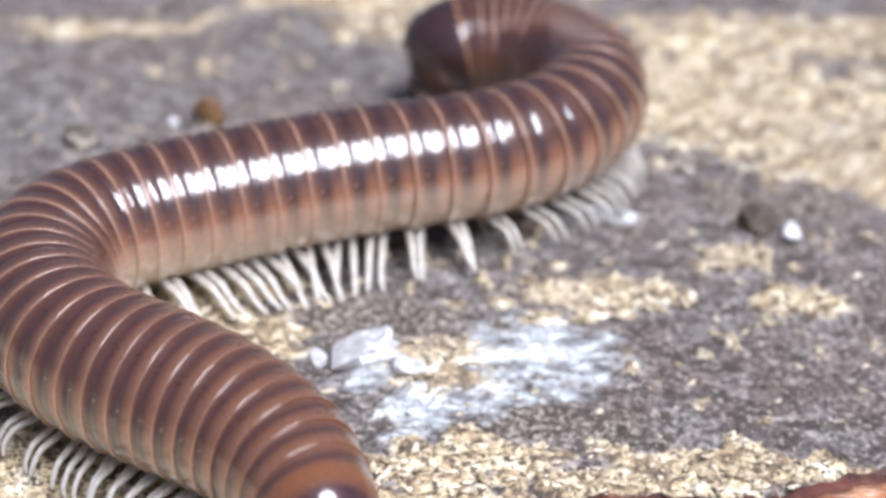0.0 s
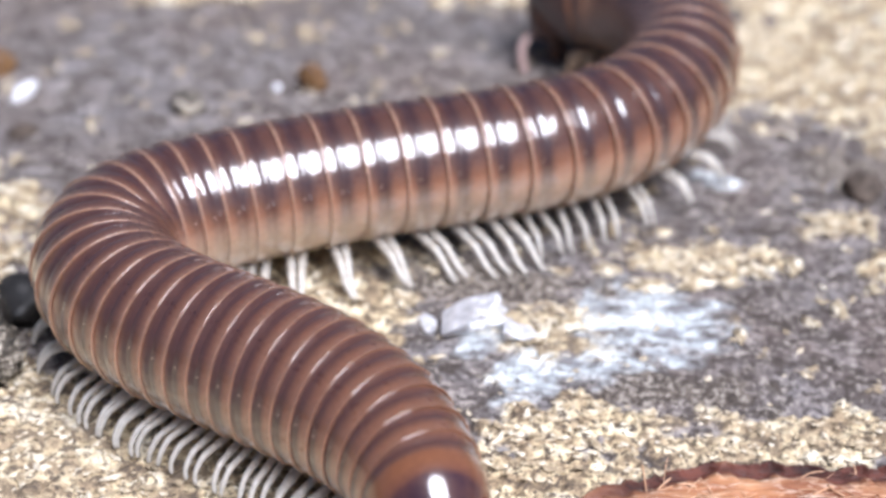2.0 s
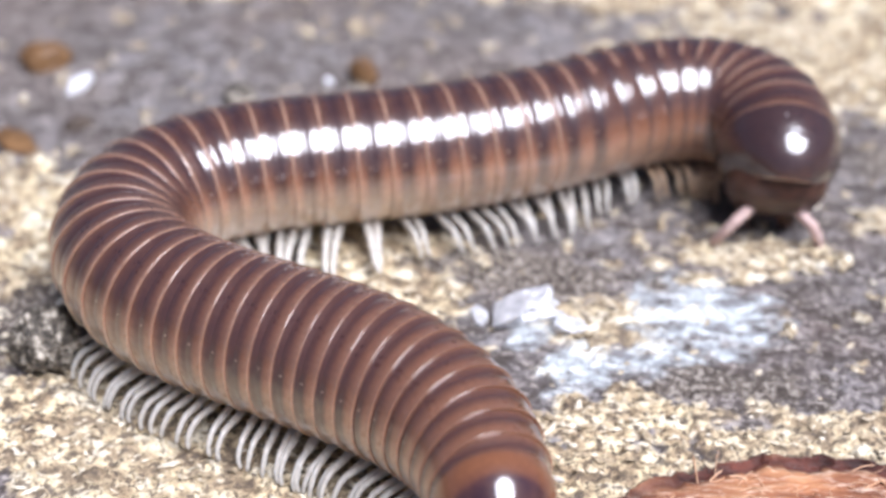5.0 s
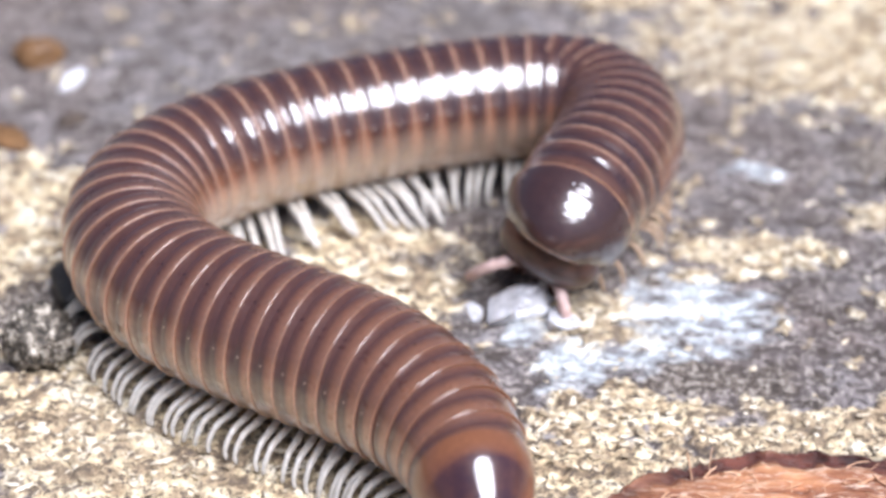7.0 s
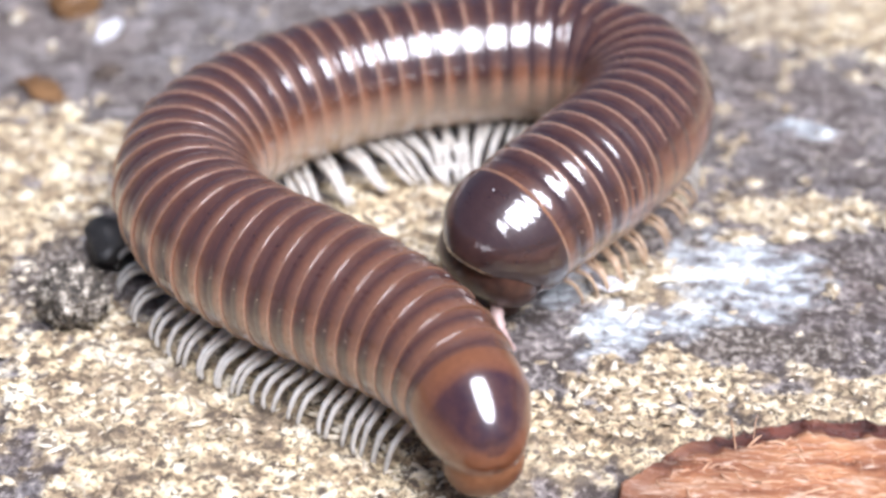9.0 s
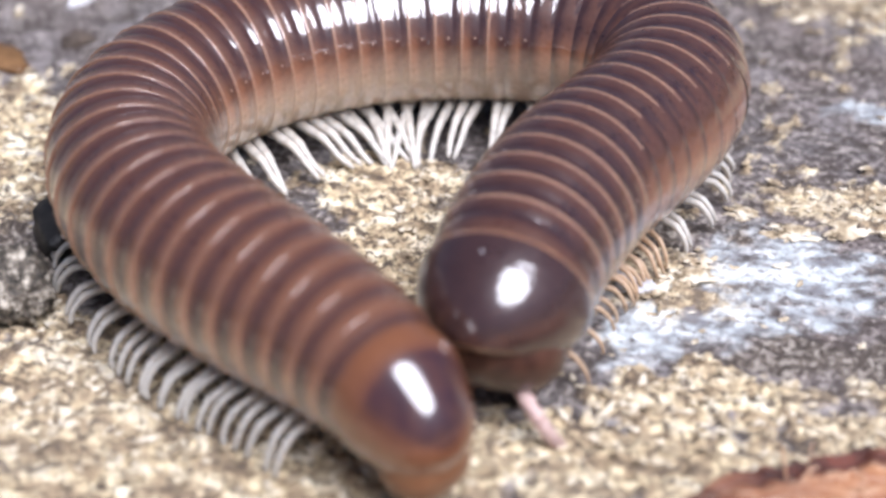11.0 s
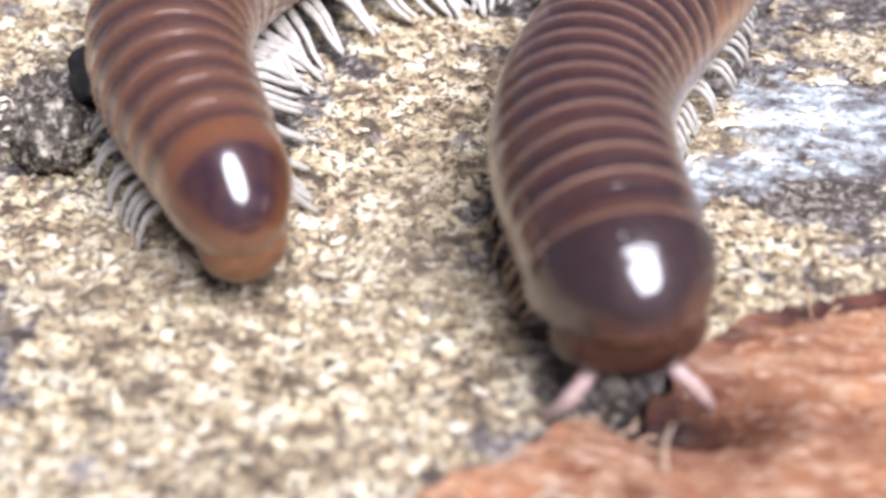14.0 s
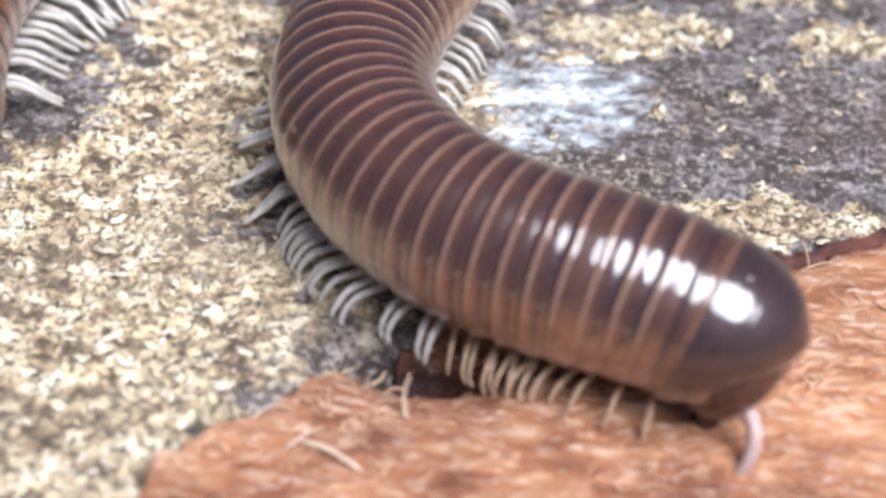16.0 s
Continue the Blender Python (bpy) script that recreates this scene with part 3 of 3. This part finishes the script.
    for knots, r in (([(3.6, -44.7, 0.5), (4.6, -45.2, 0.75), (5.7, -45.9, 0.6)], 0.10), ([(3.2, -45.1, 0.5), (3.8, -44.6, 0.7), (4.4, -44.2, 0.6)], 0.05),
                     ([(6.9, -43.6, 0.4), (6.8, -43.2, 1.1), (7.0, -43.0, 1.9)], 0.07), ([(1.7, -44.3, 0.4), (2.6, -43.6, 0.8), (3.5, -43.5, 0.5)], 0.04)):
        v, f = tube(curve_points([Vector(k) * MM for k in knots], 9), [r * MM * q for q in (0.5, 0.8, 1, 1, 1, 0.9, 0.8, 0.6, 0.2)], 6)
        part("splinter", mesh_of("splinter", v, f, splinter_mat), bark, "pale straw-coloured loose splinter")
    tagged(part("fibre_fuzz", mesh_of("fibre_fuzz", fv, ff, fibre_mat), bark, "pale thin loose fibres"), kind="stuff")
    return bark


bark = make_bark()

# ---- the millipede ----
RINGS = 51
R, AXIS = 3.0, 4.05
PITCH = 1.20
millipede = new("millipede")
millipede.matrix_world = pose(0, -0.022, 0)
millipede.empty_display_size = 0.004
tagged(millipede, "glossy dark brown millipede with orange ring edges and pale legs", "millipede")


def girth(i):
    """Radius of ring i, counted from the collum backwards."""
    u = i / (RINGS + 1)
    g = 1.0 - 0.07 * max(0.0, 1 - i / 5)
    if u > 0.80:
        g *= 1 - 0.32 * ((u - 0.80) / 0.20) ** 1.9
    return R * g


def make_ring(i):
    r = girth(i)
    rows = [(1.55, 0.91, 0.0), (1.0, 0.955, 0.15), (0.56, 0.9845, 0.34), (0.46, 0.9865, 0.40), (0.38, 0.988, 0.45), (0.29, 0.9892, 0.50), (0.16, 0.9890, 0.56),
            (0.06, 0.9855, 0.61), (0.0, 0.9790, 0.64), (-0.05, 0.9790, 0.665), (-0.12, 0.9885, 0.70), (-0.22, 0.9940, 0.76), (-0.36, 0.9975, 0.86), (-0.47, 0.9985, 0.92), (-0.52, 1.0005, 0.94), (-0.56, 1.0035, 0.96), (-0.605, 1.0035, 0.98), (-0.627, 1.0005, 1.0), (-0.632, 0.972, 1.0), (-0.3, 0.93, 1.0)]
    slope = (girth(i + 1) - girth(i)) / PITCH
    prof = [(x * PITCH * MM, (q * r - slope * x * PITCH) * MM, (q * r - slope * x * PITCH) * MM, 0) for x, q, _ in rows]
    v, f = lathe(prof)
    # a flatter belly
    v = [(x, y, max(z, -0.90 * r * MM + 0.12 * (z + 0.9 * r * MM))) for x, y, z in v]
    ax = [row[2] for row in rows for _ in range(44)]
    dv = [0.5 + 0.5 * z / (r * MM) for _, _, z in v]
    return mesh_of("ring", v, f, ring_mat, True, {"ax": ax, "dv": dv, "along": [i / (RINGS + 1)] * len(v)})


def leg_mesh(r, seed, reach, mat):
    rng = random.Random(seed)
    drop = AXIS - 0.86 * r
    w = reach * r
    knots = [(0, 0, 0.15), (0, 0.26 * w, -0.02 * r), (0, 0.58 * w, -0.10 * r), (0, (0.86 if reach < 1 else 0.80) * w, -0.30 * drop), (0, 1.03 * w, -0.68 * drop), (rng.uniform(-0.15, 0.15), (1.2 * reach - 0.12 if reach < 1 else 1.24 * reach) * r, -drop + 0.05)]
    pts = curve_points([Vector(k) * MM for k in knots], 16)
    radii = []
    for k in range(16):
        s = k / 15
        radii.append(((0.225 - 0.145 * s) if reach < 1 else (0.295 - 0.19 * s)) * (0.72 if mat == front_leg_mat else 1.0) * (1 - 0.16 * (0.5 + 0.5 * math.cos(s * 6 * 2 * math.pi))) * MM)
    radii[-1] = 0.03 * MM
    v, f = tube(pts, radii, 8)
    return mesh_of("leg", v, f, mat)


def make_collum():
    """The smooth hood behind the head, open below and in front, with a pale rim."""
    n, around = 22, 48
    r = girth(0)
    verts, ax, faces = [], [], []
    for j in range(n):
        s = j / (n - 1)
        for k in range(around):
            a = 2 * math.pi * k / around
            down = 0.5 - 0.5 * math.cos(a)
            length = 3.2 - 2.5 * down ** 1.1
            ang = s * (1.28 - 0.30 * down)
            rad = r * (0.99 * math.cos(ang) ** 0.62)
            x = -0.35 + length * math.sin(ang) / math.sin(1.28)
            verts.append((x * MM, rad * math.sin(a) * MM, (rad * math.cos(a) - 0.25 * s * s) * MM))
            ax.append(1.0 if s > 0.955 or s < 0.03 else 0.92 if s > 0.90 or s < 0.06 else 0.6)
    for j in range(n - 1):
        for k in range(around):
            a, b = j * around + k, j * around + (k + 1) % around
            faces.append((a, b, b + around, a + around))
    dv = [0.62 + 0.38 * v[2] / (r * MM) for v in verts]
    return mesh_of("collum", verts, faces, collum_mat, True, {"ax": ax, "dv": dv, "along": [0.0] * len(verts)})


def make_head():
    prof = []
    for j in range(16):
        s = j / 15
        ang = s * math.pi
        prof.append((1.4 * MM * math.cos(ang) - 0.1 * MM, (2.32 * math.sin(ang) ** 0.75 + 0.02) * MM, (2.0 * math.sin(ang) ** 0.8 + 0.02) * MM, -0.3 * MM * math.cos(ang)))
    v, f = lathe(prof, 32)
    return mesh_of("head", v, f, head_mat)


def make_telson():
    r = girth(RINGS + 1)
    rows = [(1.6, 1.02), (0.9, 1.04), (0.5, 1.05), (0.0, 1.03), (-0.6, 0.965), (-1.2, 0.87), (-1.8, 0.75), (-2.3, 0.62), (-2.65, 0.46), (-2.85, 0.25), (-2.92, 0.02)]
    prof = [((x if x > 0 else 0.82 * x) * MM, q * r * MM, q * r * MM, (-0.10 * max(0, -x)) * MM) for x, q in rows]
    v, f = lathe(prof)
    # a back that rises to a blunt ridge towards the tip
    v = [(x, y * (1 - 0.24 * min(1, max(0, -x / (1.2 * MM))) * max(0, z / (r * MM))), z) for x, y, z in v]
    ridge = [max(0.0, 0.5 + 0.5 * z / (max(abs(z), 1e-9, math.hypot(y, z)))) * min(1, max(0.25, 0.6 - x / (1.2 * MM))) for x, y, z in v]
    return mesh_of("telson", v, f, telson_mat, True, {"ridge": ridge})


def build_millipede():
    body = []
    collum = part("collum", make_collum(), millipede, "smooth dark glossy neck shield with a pale orange rim")
    sol = collum.modifiers.new("thickness", "SOLIDIFY")
    sol.thickness, sol.offset = 0.10 * MM, -1
    head = part("head", make_head(), millipede, "dark brown rounded head tucked under the neck shield")
    for side in (1, -1):
        knots = [(0.9, side * 0.9, -0.2), (1.7, side * 1.7, 0.05), (2.3, side * 2.2, -0.45), (2.7, side * 2.5, -1.3)]
        pts = curve_points([Vector(k) * MM for k in knots], 15)
        rad = [(0.24 + 0.06 * (k % 2) - 0.003 * k) * MM for k in range(15)]
        rad[-1] = 0.12 * MM
        v, f = tube(pts, rad, 9)
        part("antenna", mesh_of("antenna", v, f, antenna_mat), head, "pinkish jointed antenna")
        v, f = tube(curve_points([Vector(k) * MM for k in ((0.7, side * 0.9, -1.2), (1.3, side * 1.0, -1.8), (1.2, side * 0.8, -2.3))], 8), [0.5 * MM, 0.5 * MM, 0.46 * MM, 0.42 * MM, 0.36 * MM, 0.3 * MM, 0.22 * MM, 0.1 * MM], 9)
        part("mandible", mesh_of("mandible", v, f, head_mat), head)
    for x, a, size in ((-0.2, 52, 0.16), (0.5, -8, 0.07)):
        me = lump("sand_grain", white_mat, (size, size * 0.8, size * 0.7), int(a) + 90, 0.4, 5, 2)
        grain = part("sand_grain", me, collum, "tiny pale sand grain stuck to the rim")
        grain.matrix_local = pose(x * MM, girth(0) * 0.99 * math.sin(radians(a)) * MM, girth(0) * 0.99 * math.cos(radians(a)) * MM)
    legs = []
    meshes = {}
    for i in range(1, RINGS + 1):
        ring = part("ring", make_ring(i), millipede)
        body.append(ring)
        if i > RINGS - 2:
            continue
        r = girth(i)
        key = round(r, 1)
        for pair, off in enumerate((0.0,) if i < 4 else (-0.26, 0.26)):
            for side in (1, -1):
                variant = (key, (i * 2 + pair) % 3, side, i > 11, i > 9, i > 22, i > 18)
                if variant not in meshes:
                    meshes[variant] = leg_mesh(r, int(key * 10) + variant[1], (0.90 if i > 22 else 0.74) if side > 0 else 1.06 if i > 18 else 0.92 if i > 11 else 0.74, leg_mat if i > 9 else front_leg_mat)
                leg = part("leg", meshes[variant], ring)
                legs.append((leg, i, pair, side, off * PITCH * MM, 0.14 * r * MM * side, -0.86 * r * MM))
    telson = part("telson", make_telson(), millipede, "tapered dark purple-brown tail cap")
    r = girth(RINGS + 1)
    prof = []
    for j in range(14):
        ang = j / 13 * math.pi
        prof.append((1.1 * MM * math.cos(ang) - 1.25 * MM, 0.70 * r * MM * (math.sin(ang) ** 0.8 + 0.01), 0.66 * r * MM * (math.sin(ang) ** 0.8 + 0.01), -0.62 * r * MM))
    v, f = lathe(prof, 28)
    part("anal_valve", mesh_of("anal_valve", v, f, valve_mat), telson, "tan brown rounded valves under the tail")
    return collum, head, body, telson, legs


collum, head, rings, telson, legs = build_millipede()

# ---- how it moves ----
# seconds, the mid-body's place, ring spacing behind and ahead of it (mm a body), the body's heading from tail to head, and small shifts of its eighths
SPINE = [
    (0, -3.15, -20.84, 63.7, 72.7, (100, 108, 131, 148, 148, 121, 90, 39, 26, 24, 19, 22, 47, 86, 138, 182, 203), (0.05, 0.58, 0.30, 0.66, 0.14, 0.42, -0.14, 0.28, -0.01, 0.03, 0.19, -0.33, 0.66, -0.29, 1.24, -0.51)),
    (1.5, -4.73, -22.50, 63.7, 84.4, (95, 105, 132, 148, 150, 140, 98, 35, 27, 26, 20, 33, 65, 104, 148, 183, 200), (0.10, 0.87, 0.34, 0.92, 0.23, 0.77, -0.15, 0.45, -0.03, 0.04, 0.16, -0.27, 0.76, -0.04, 1.71, -0.58)),
    (2, -5.29, -22.95, 63.7, 85.0, (96, 106, 131, 147, 150, 141, 102, 37, 25, 21, 18, 32, 60, 92, 128, 170, 190), (0.14, 0.78, 0.38, 0.83, 0.26, 0.66, -0.09, 0.34, 0.04, -0.11, 0.23, -0.41, 0.79, -0.28, 2.28, -1.50)),
    (2.5, -6.22, -22.82, 63.7, 77.2, (96, 106, 130, 147, 152, 143, 107, 45, 24, 18, 17, 23, 43, 70, 88, 112, 165), (0.17, 0.70, 0.43, 0.76, 0.35, 0.64, -0.02, 0.30, 0.03, -0.07, 0.19, -0.40, 0.07, -0.35, 2.02, -1.50)),
    (3.5, -9.96, -23.33, 63.7, 64.0, (93, 98, 124, 149, 155, 153, 131, 85, 32, 19, 14, 12, 17, 30, 39, 32, 10), (0.10, 0.79, 0.35, 0.83, 0.22, 0.63, 0.02, 0.34, 0.07, -0.17, 0.11, -0.31, 0.07, -0.28, -0.04, -0.18)),
    (4.2, -10.58, -23.55, 63.7, 74.1, (93, 99, 122, 148, 156, 155, 137, 91, 37, 15, 12, 19, 31, 37, 29, -62, -98), (0.14, 0.63, 0.40, 0.68, 0.31, 0.53, 0.14, 0.26, 0.11, -0.29, 0.15, -0.42, -0.14, 0.20, -0.70, 0.28)),
    (6.5, -10.10, -21.91, 63.7, 63.9, (93, 101, 131, 149, 154, 145, 121, 81, 47, 28, 21, 23, 18, -44, -115, -118, -113), (0.14, 0.45, 0.39, 0.50, 0.24, 0.28, 0.08, 0.09, 0.11, -0.17, 0.05, 0.00, -0.67, 1.02, -0.84, 1.10)),
    (7, -9.50, -21.44, 63.7, 68.0, (94, 102, 130, 149, 154, 143, 118, 78, 46, 32, 23, 18, 6, -74, -113, -113, -110), (0.10, 0.48, 0.37, 0.53, 0.23, 0.31, 0.03, 0.10, 0.09, -0.11, 0.05, 0.15, -0.26, 0.94, -0.33, 0.97)),
    (8, -8.62, -20.70, 63.7, 68.2, (94, 100, 128, 148, 151, 142, 112, 69, 43, 27, 16, 9, -30, -100, -116, -111, -108), (0.12, 0.48, 0.36, 0.53, 0.23, 0.35, -0.04, 0.07, 0.05, -0.09, 0.12, 0.57, -0.51, 0.65, -0.57, 0.68)),
    (8.7, -6.74, -19.10, 63.7, 64.1, (95, 109, 137, 149, 149, 127, 88, 56, 40, 25, 14, -2, -60, -108, -123, -129, -134), (0.07, 0.52, 0.28, 0.54, 0.13, 0.31, -0.14, 0.07, 0.00, -0.01, 0.15, 0.55, -0.30, 0.63, -0.37, 0.69)),
    (11, -5.95, -17.24, 64.4, 64.4, (110, 131, 143, 143, 133, 107, 71, 46, 28, 10, -1, -28, -95, -120, -114, -106, -98), (0.17, 0.28, 0.30, 0.29, 0.16, 0.14, -0.07, 0.04, 0.01, 0.01, 0.23, 0.48, -0.26, 0.67, -0.22, 0.67)),
    (11.5, -5.31, -16.89, 64.1, 64.1, (114, 134, 141, 140, 127, 97, 65, 44, 23, 9, -2, -37, -101, -116, -108, -97, -91), (0.17, 0.20, 0.25, 0.20, 0.10, 0.04, 0.01, -0.02, 0.01, 0.03, 0.02, 0.46, -0.43, 0.63, -0.40, 0.64)),
    (12.5, -2.47, -15.44, 64.3, 64.3, (113, 125, 135, 130, 103, 71, 52, 33, 15, 6, -18, -87, -113, -110, -101, -92, -87), (0.25, 0.22, 0.28, 0.21, -0.01, 0.00, 0.05, -0.03, 0.05, 0.37, -0.23, 0.57, -0.41, 0.63, -0.30, 0.63)),
    (13, -1.80, -16.12, 62.9, 62.9, (109, 125, 131, 120, 97, 67, 46, 29, 13, 0, -34, -93, -114, -113, -103, -94, -91), (0.26, 0.17, 0.26, 0.14, 0.00, 0.00, 0.03, -0.02, 0.12, 0.43, -0.29, 0.48, -0.51, 0.57, -0.45, 0.57)),
    (13.5, -0.63, -15.91, 63.1, 63.1, (110, 122, 124, 114, 87, 59, 41, 23, 10, -5, -54, -96, -112, -112, -102, -91, -89), (0.26, 0.17, 0.22, 0.12, -0.03, 0.02, 0.02, -0.01, 0.15, 0.49, -0.26, 0.49, -0.43, 0.55, -0.33, 0.55)),
    (14, -0.27, -15.79, 61.4, 65.0, (111, 119, 122, 107, 81, 60, 43, 27, 11, -11, -63, -105, -113, -105, -85, -71, -79), (0.20, 0.16, 0.10, 0.09, -0.05, 0.02, -0.00, 0.00, 0.18, 0.41, -0.34, 0.49, -0.55, 0.55, -0.34, 0.60)),
    (14.5, 3.88, -14.41, 68.0, 65.0, (110, 114, 111, 93, 66, 48, 35, 17, -10, -54, -101, -112, -109, -94, -62, -53, -60), (0.26, -0.17, 0.16, -0.21, 0.04, -0.26, 0.04, -0.25, -0.07, 0.20, -0.39, 0.30, -0.66, 0.34, -0.47, 0.47)),
    (15.2, 6.26, -15.75, 74.7, 65.0, (106, 108, 105, 84, 59, 39, 22, -8, -55, -97, -110, -106, -91, -60, -38, -37, -41), (0.29, -0.46, 0.19, -0.49, -0.09, -0.52, -0.11, -0.45, -0.35, 0.03, -0.64, 0.09, -0.63, 0.18, -0.56, 0.27)),
    (16, 7.16, -18.74, 82.8, 65.0, (108, 107, 95, 69, 49, 30, 3, -43, -95, -109, -106, -90, -66, -42, -24, -21, -30), (0.48, -0.42, 0.30, -0.46, 0.15, -0.43, 0.09, -0.25, -0.31, 0.08, -0.45, 0.08, -0.41, 0.15, -0.36, 0.29)),
]


# how far the rings stand apart, in mm, at some rings counted from the head: the body shortens and stretches as it pushes on
SHARE = ((0, 5, 9, 15, 20, 28, 34, 44, 50), (
    (0.0, (0.66, 0.70, 0.88, 1.40, 1.50, 1.30, 1.10, 1.06, 1.04)),
    (4.2, (0.88, 0.92, 1.38, 1.48, 1.44, 1.25, 1.08, 1.06, 1.04)),
    (7.0, (1.00, 1.00, 1.02, 1.22, 1.30, 1.20, 1.08, 1.07, 1.05)),
    (11.0, (1.03, 1.05, 1.06, 1.14, 1.20, 1.20, 1.12, 1.10, 1.10)),
    (12.5, (0.85, 0.85, 0.87, 0.96, 1.15, 1.26, 1.18, 1.10, 1.08)),
    (14.0, (0.86, 0.86, 0.86, 0.92, 1.08, 1.26, 1.24, 1.14, 1.10)),
    (16.0, (0.98, 0.96, 0.94, 0.90, 1.00, 1.48, 1.74, 1.68, 1.25))))


def glide(times, rows, t):
    """Smooth interpolation of rows over uneven times."""
    k = int(np.clip(np.searchsorted(times, t) - 1, 0, len(times) - 2))

    def slope(i):
        if i == 0 or i == len(times) - 1:
            return np.zeros_like(rows[0])
        a, b = (rows[i] - rows[i - 1]) / (times[i] - times[i - 1]), (rows[i + 1] - rows[i]) / (times[i + 1] - times[i])
        return np.where(a * b > 0, 2 * a * b / np.where(a * b > 0, a + b, 1), 0.0)

    h = times[k + 1] - times[k]
    s = (t - times[k]) / h
    return ((1 + 2 * s) * (1 - s) ** 2 * rows[k] + s * (1 - s) ** 2 * h * slope(k)
            + s * s * (3 - 2 * s) * rows[k + 1] + s * s * (s - 1) * h * slope(k + 1))


def spine_at(t):
    """Places and headings, tail to head, of the body at t."""
    times = np.array([row[0] for row in SPINE])
    rows = [np.array([row[1], row[2], row[3], row[4], *row[6], *row[5]], float) for row in SPINE]
    now = glide(times, rows, t)
    u = np.linspace(0, 1, 401)
    ang = np.interp(u, np.linspace(0, 1, len(now) - 20), np.radians(now[20:]))
    kern = np.exp(-0.5 * (np.arange(-20, 21) / 8.0) ** 2)
    ang = np.convolve(np.pad(ang, 20, mode="edge"), kern / kern.sum(), "valid")
    step = np.where(u < 0.5, now[2], now[3]) / 400
    x, y = np.cumsum(np.cos(ang) * step), np.cumsum(np.sin(ang) * step)
    knots = np.linspace(0, 1, 9)
    x += np.interp(u, knots, np.insert(now[4:20:2], 4, 0.0)) - x[200] + now[0]
    y += np.interp(u, knots, np.insert(now[5:20:2], 4, 0.0)) - y[200] + now[1]
    gaps = np.interp(np.arange(RINGS + 1), SHARE[0], [np.interp(t, [row[0] for row in SHARE[1]], [row[1][k] for row in SHARE[1]]) for k in range(len(SHARE[0]))])
    run = np.insert(np.cumsum(gaps), 0, 0.0) / gaps.sum()
    tuck = float(np.interp(t, (0, 1.5, 2.0, 2.5, 3.4, 4.2, 6.0, 7.5, 8.5, 11.0, 12.5, 14.0, 16.0), (0.9, 2.4, 3.2, 1.6, 0.0, 1.6, 0.9, 1.2, 0.6, -1.0, -0.5, -0.2, 0.0)))
    front, tail = 1 - (2.5 + tuck) / now[3], 4.0 / now[2]
    stations = front + (tail - front) * run
    return u, x, y, ang, stations


def motions():
    stamps = [0.25 * k for k in range(65)]
    paths = {}
    for t in stamps:
        u, x, y, ang, stations = spine_at(t)
        for i in range(RINGS + 2):
            w = stations[i]
            px, py, pa = np.interp(w, u, x), np.interp(w, u, y), np.interp(w, u, ang)
            dip = (12, 8, 6, 4, 2.6, 1.2)[i] if i < 6 else -3 if i == RINGS else -5 if i == RINGS + 1 else 0
            z = AXIS - (0.25 if i == 0 else 0.1 if i == 1 else 0) - 0.35 * (R - girth(i))
            lean = float(np.interp(t, (4.2, 6.5, 7.5, 8.7, 10.5), (0, -20, -22, -12, 0))) * (1.0, 0.6, 0.3, 0.1)[i] if i < 4 else 0
            paths.setdefault(i, []).append((t, pose(px * MM, py * MM + 0.022, z * MM, lean, dip, math.degrees(pa))))
    for i, ob in enumerate([collum, *rings, telson]):
        walk(ob, paths[i])
    walk(head, [(t, m @ pose(1.3 * MM, 0, -0.8 * MM, 0, 38 + 4 * math.sin(t * 2.3), 3 * math.sin(t * 1.7))) for t, m in paths[0]])
    for leg, i, pair, side, bx, by, bz in legs:
        rows = []
        for t in stamps:
            ph = 2 * math.pi * (t / 1.25 + (i * 2 + pair) / 19.0)
            calm = 0.55 if side > 0 and i > 22 else 1.0
            swing = 21 * calm * math.sin(ph)
            lift = 9 * calm * max(0.0, math.cos(ph))
            turn = 180 if side < 0 else 0
            rows.append((t, pose(bx, by, bz, lift, 0, turn + swing * (1 if side > 0 else -1))))
        walk(leg, rows)


motions()
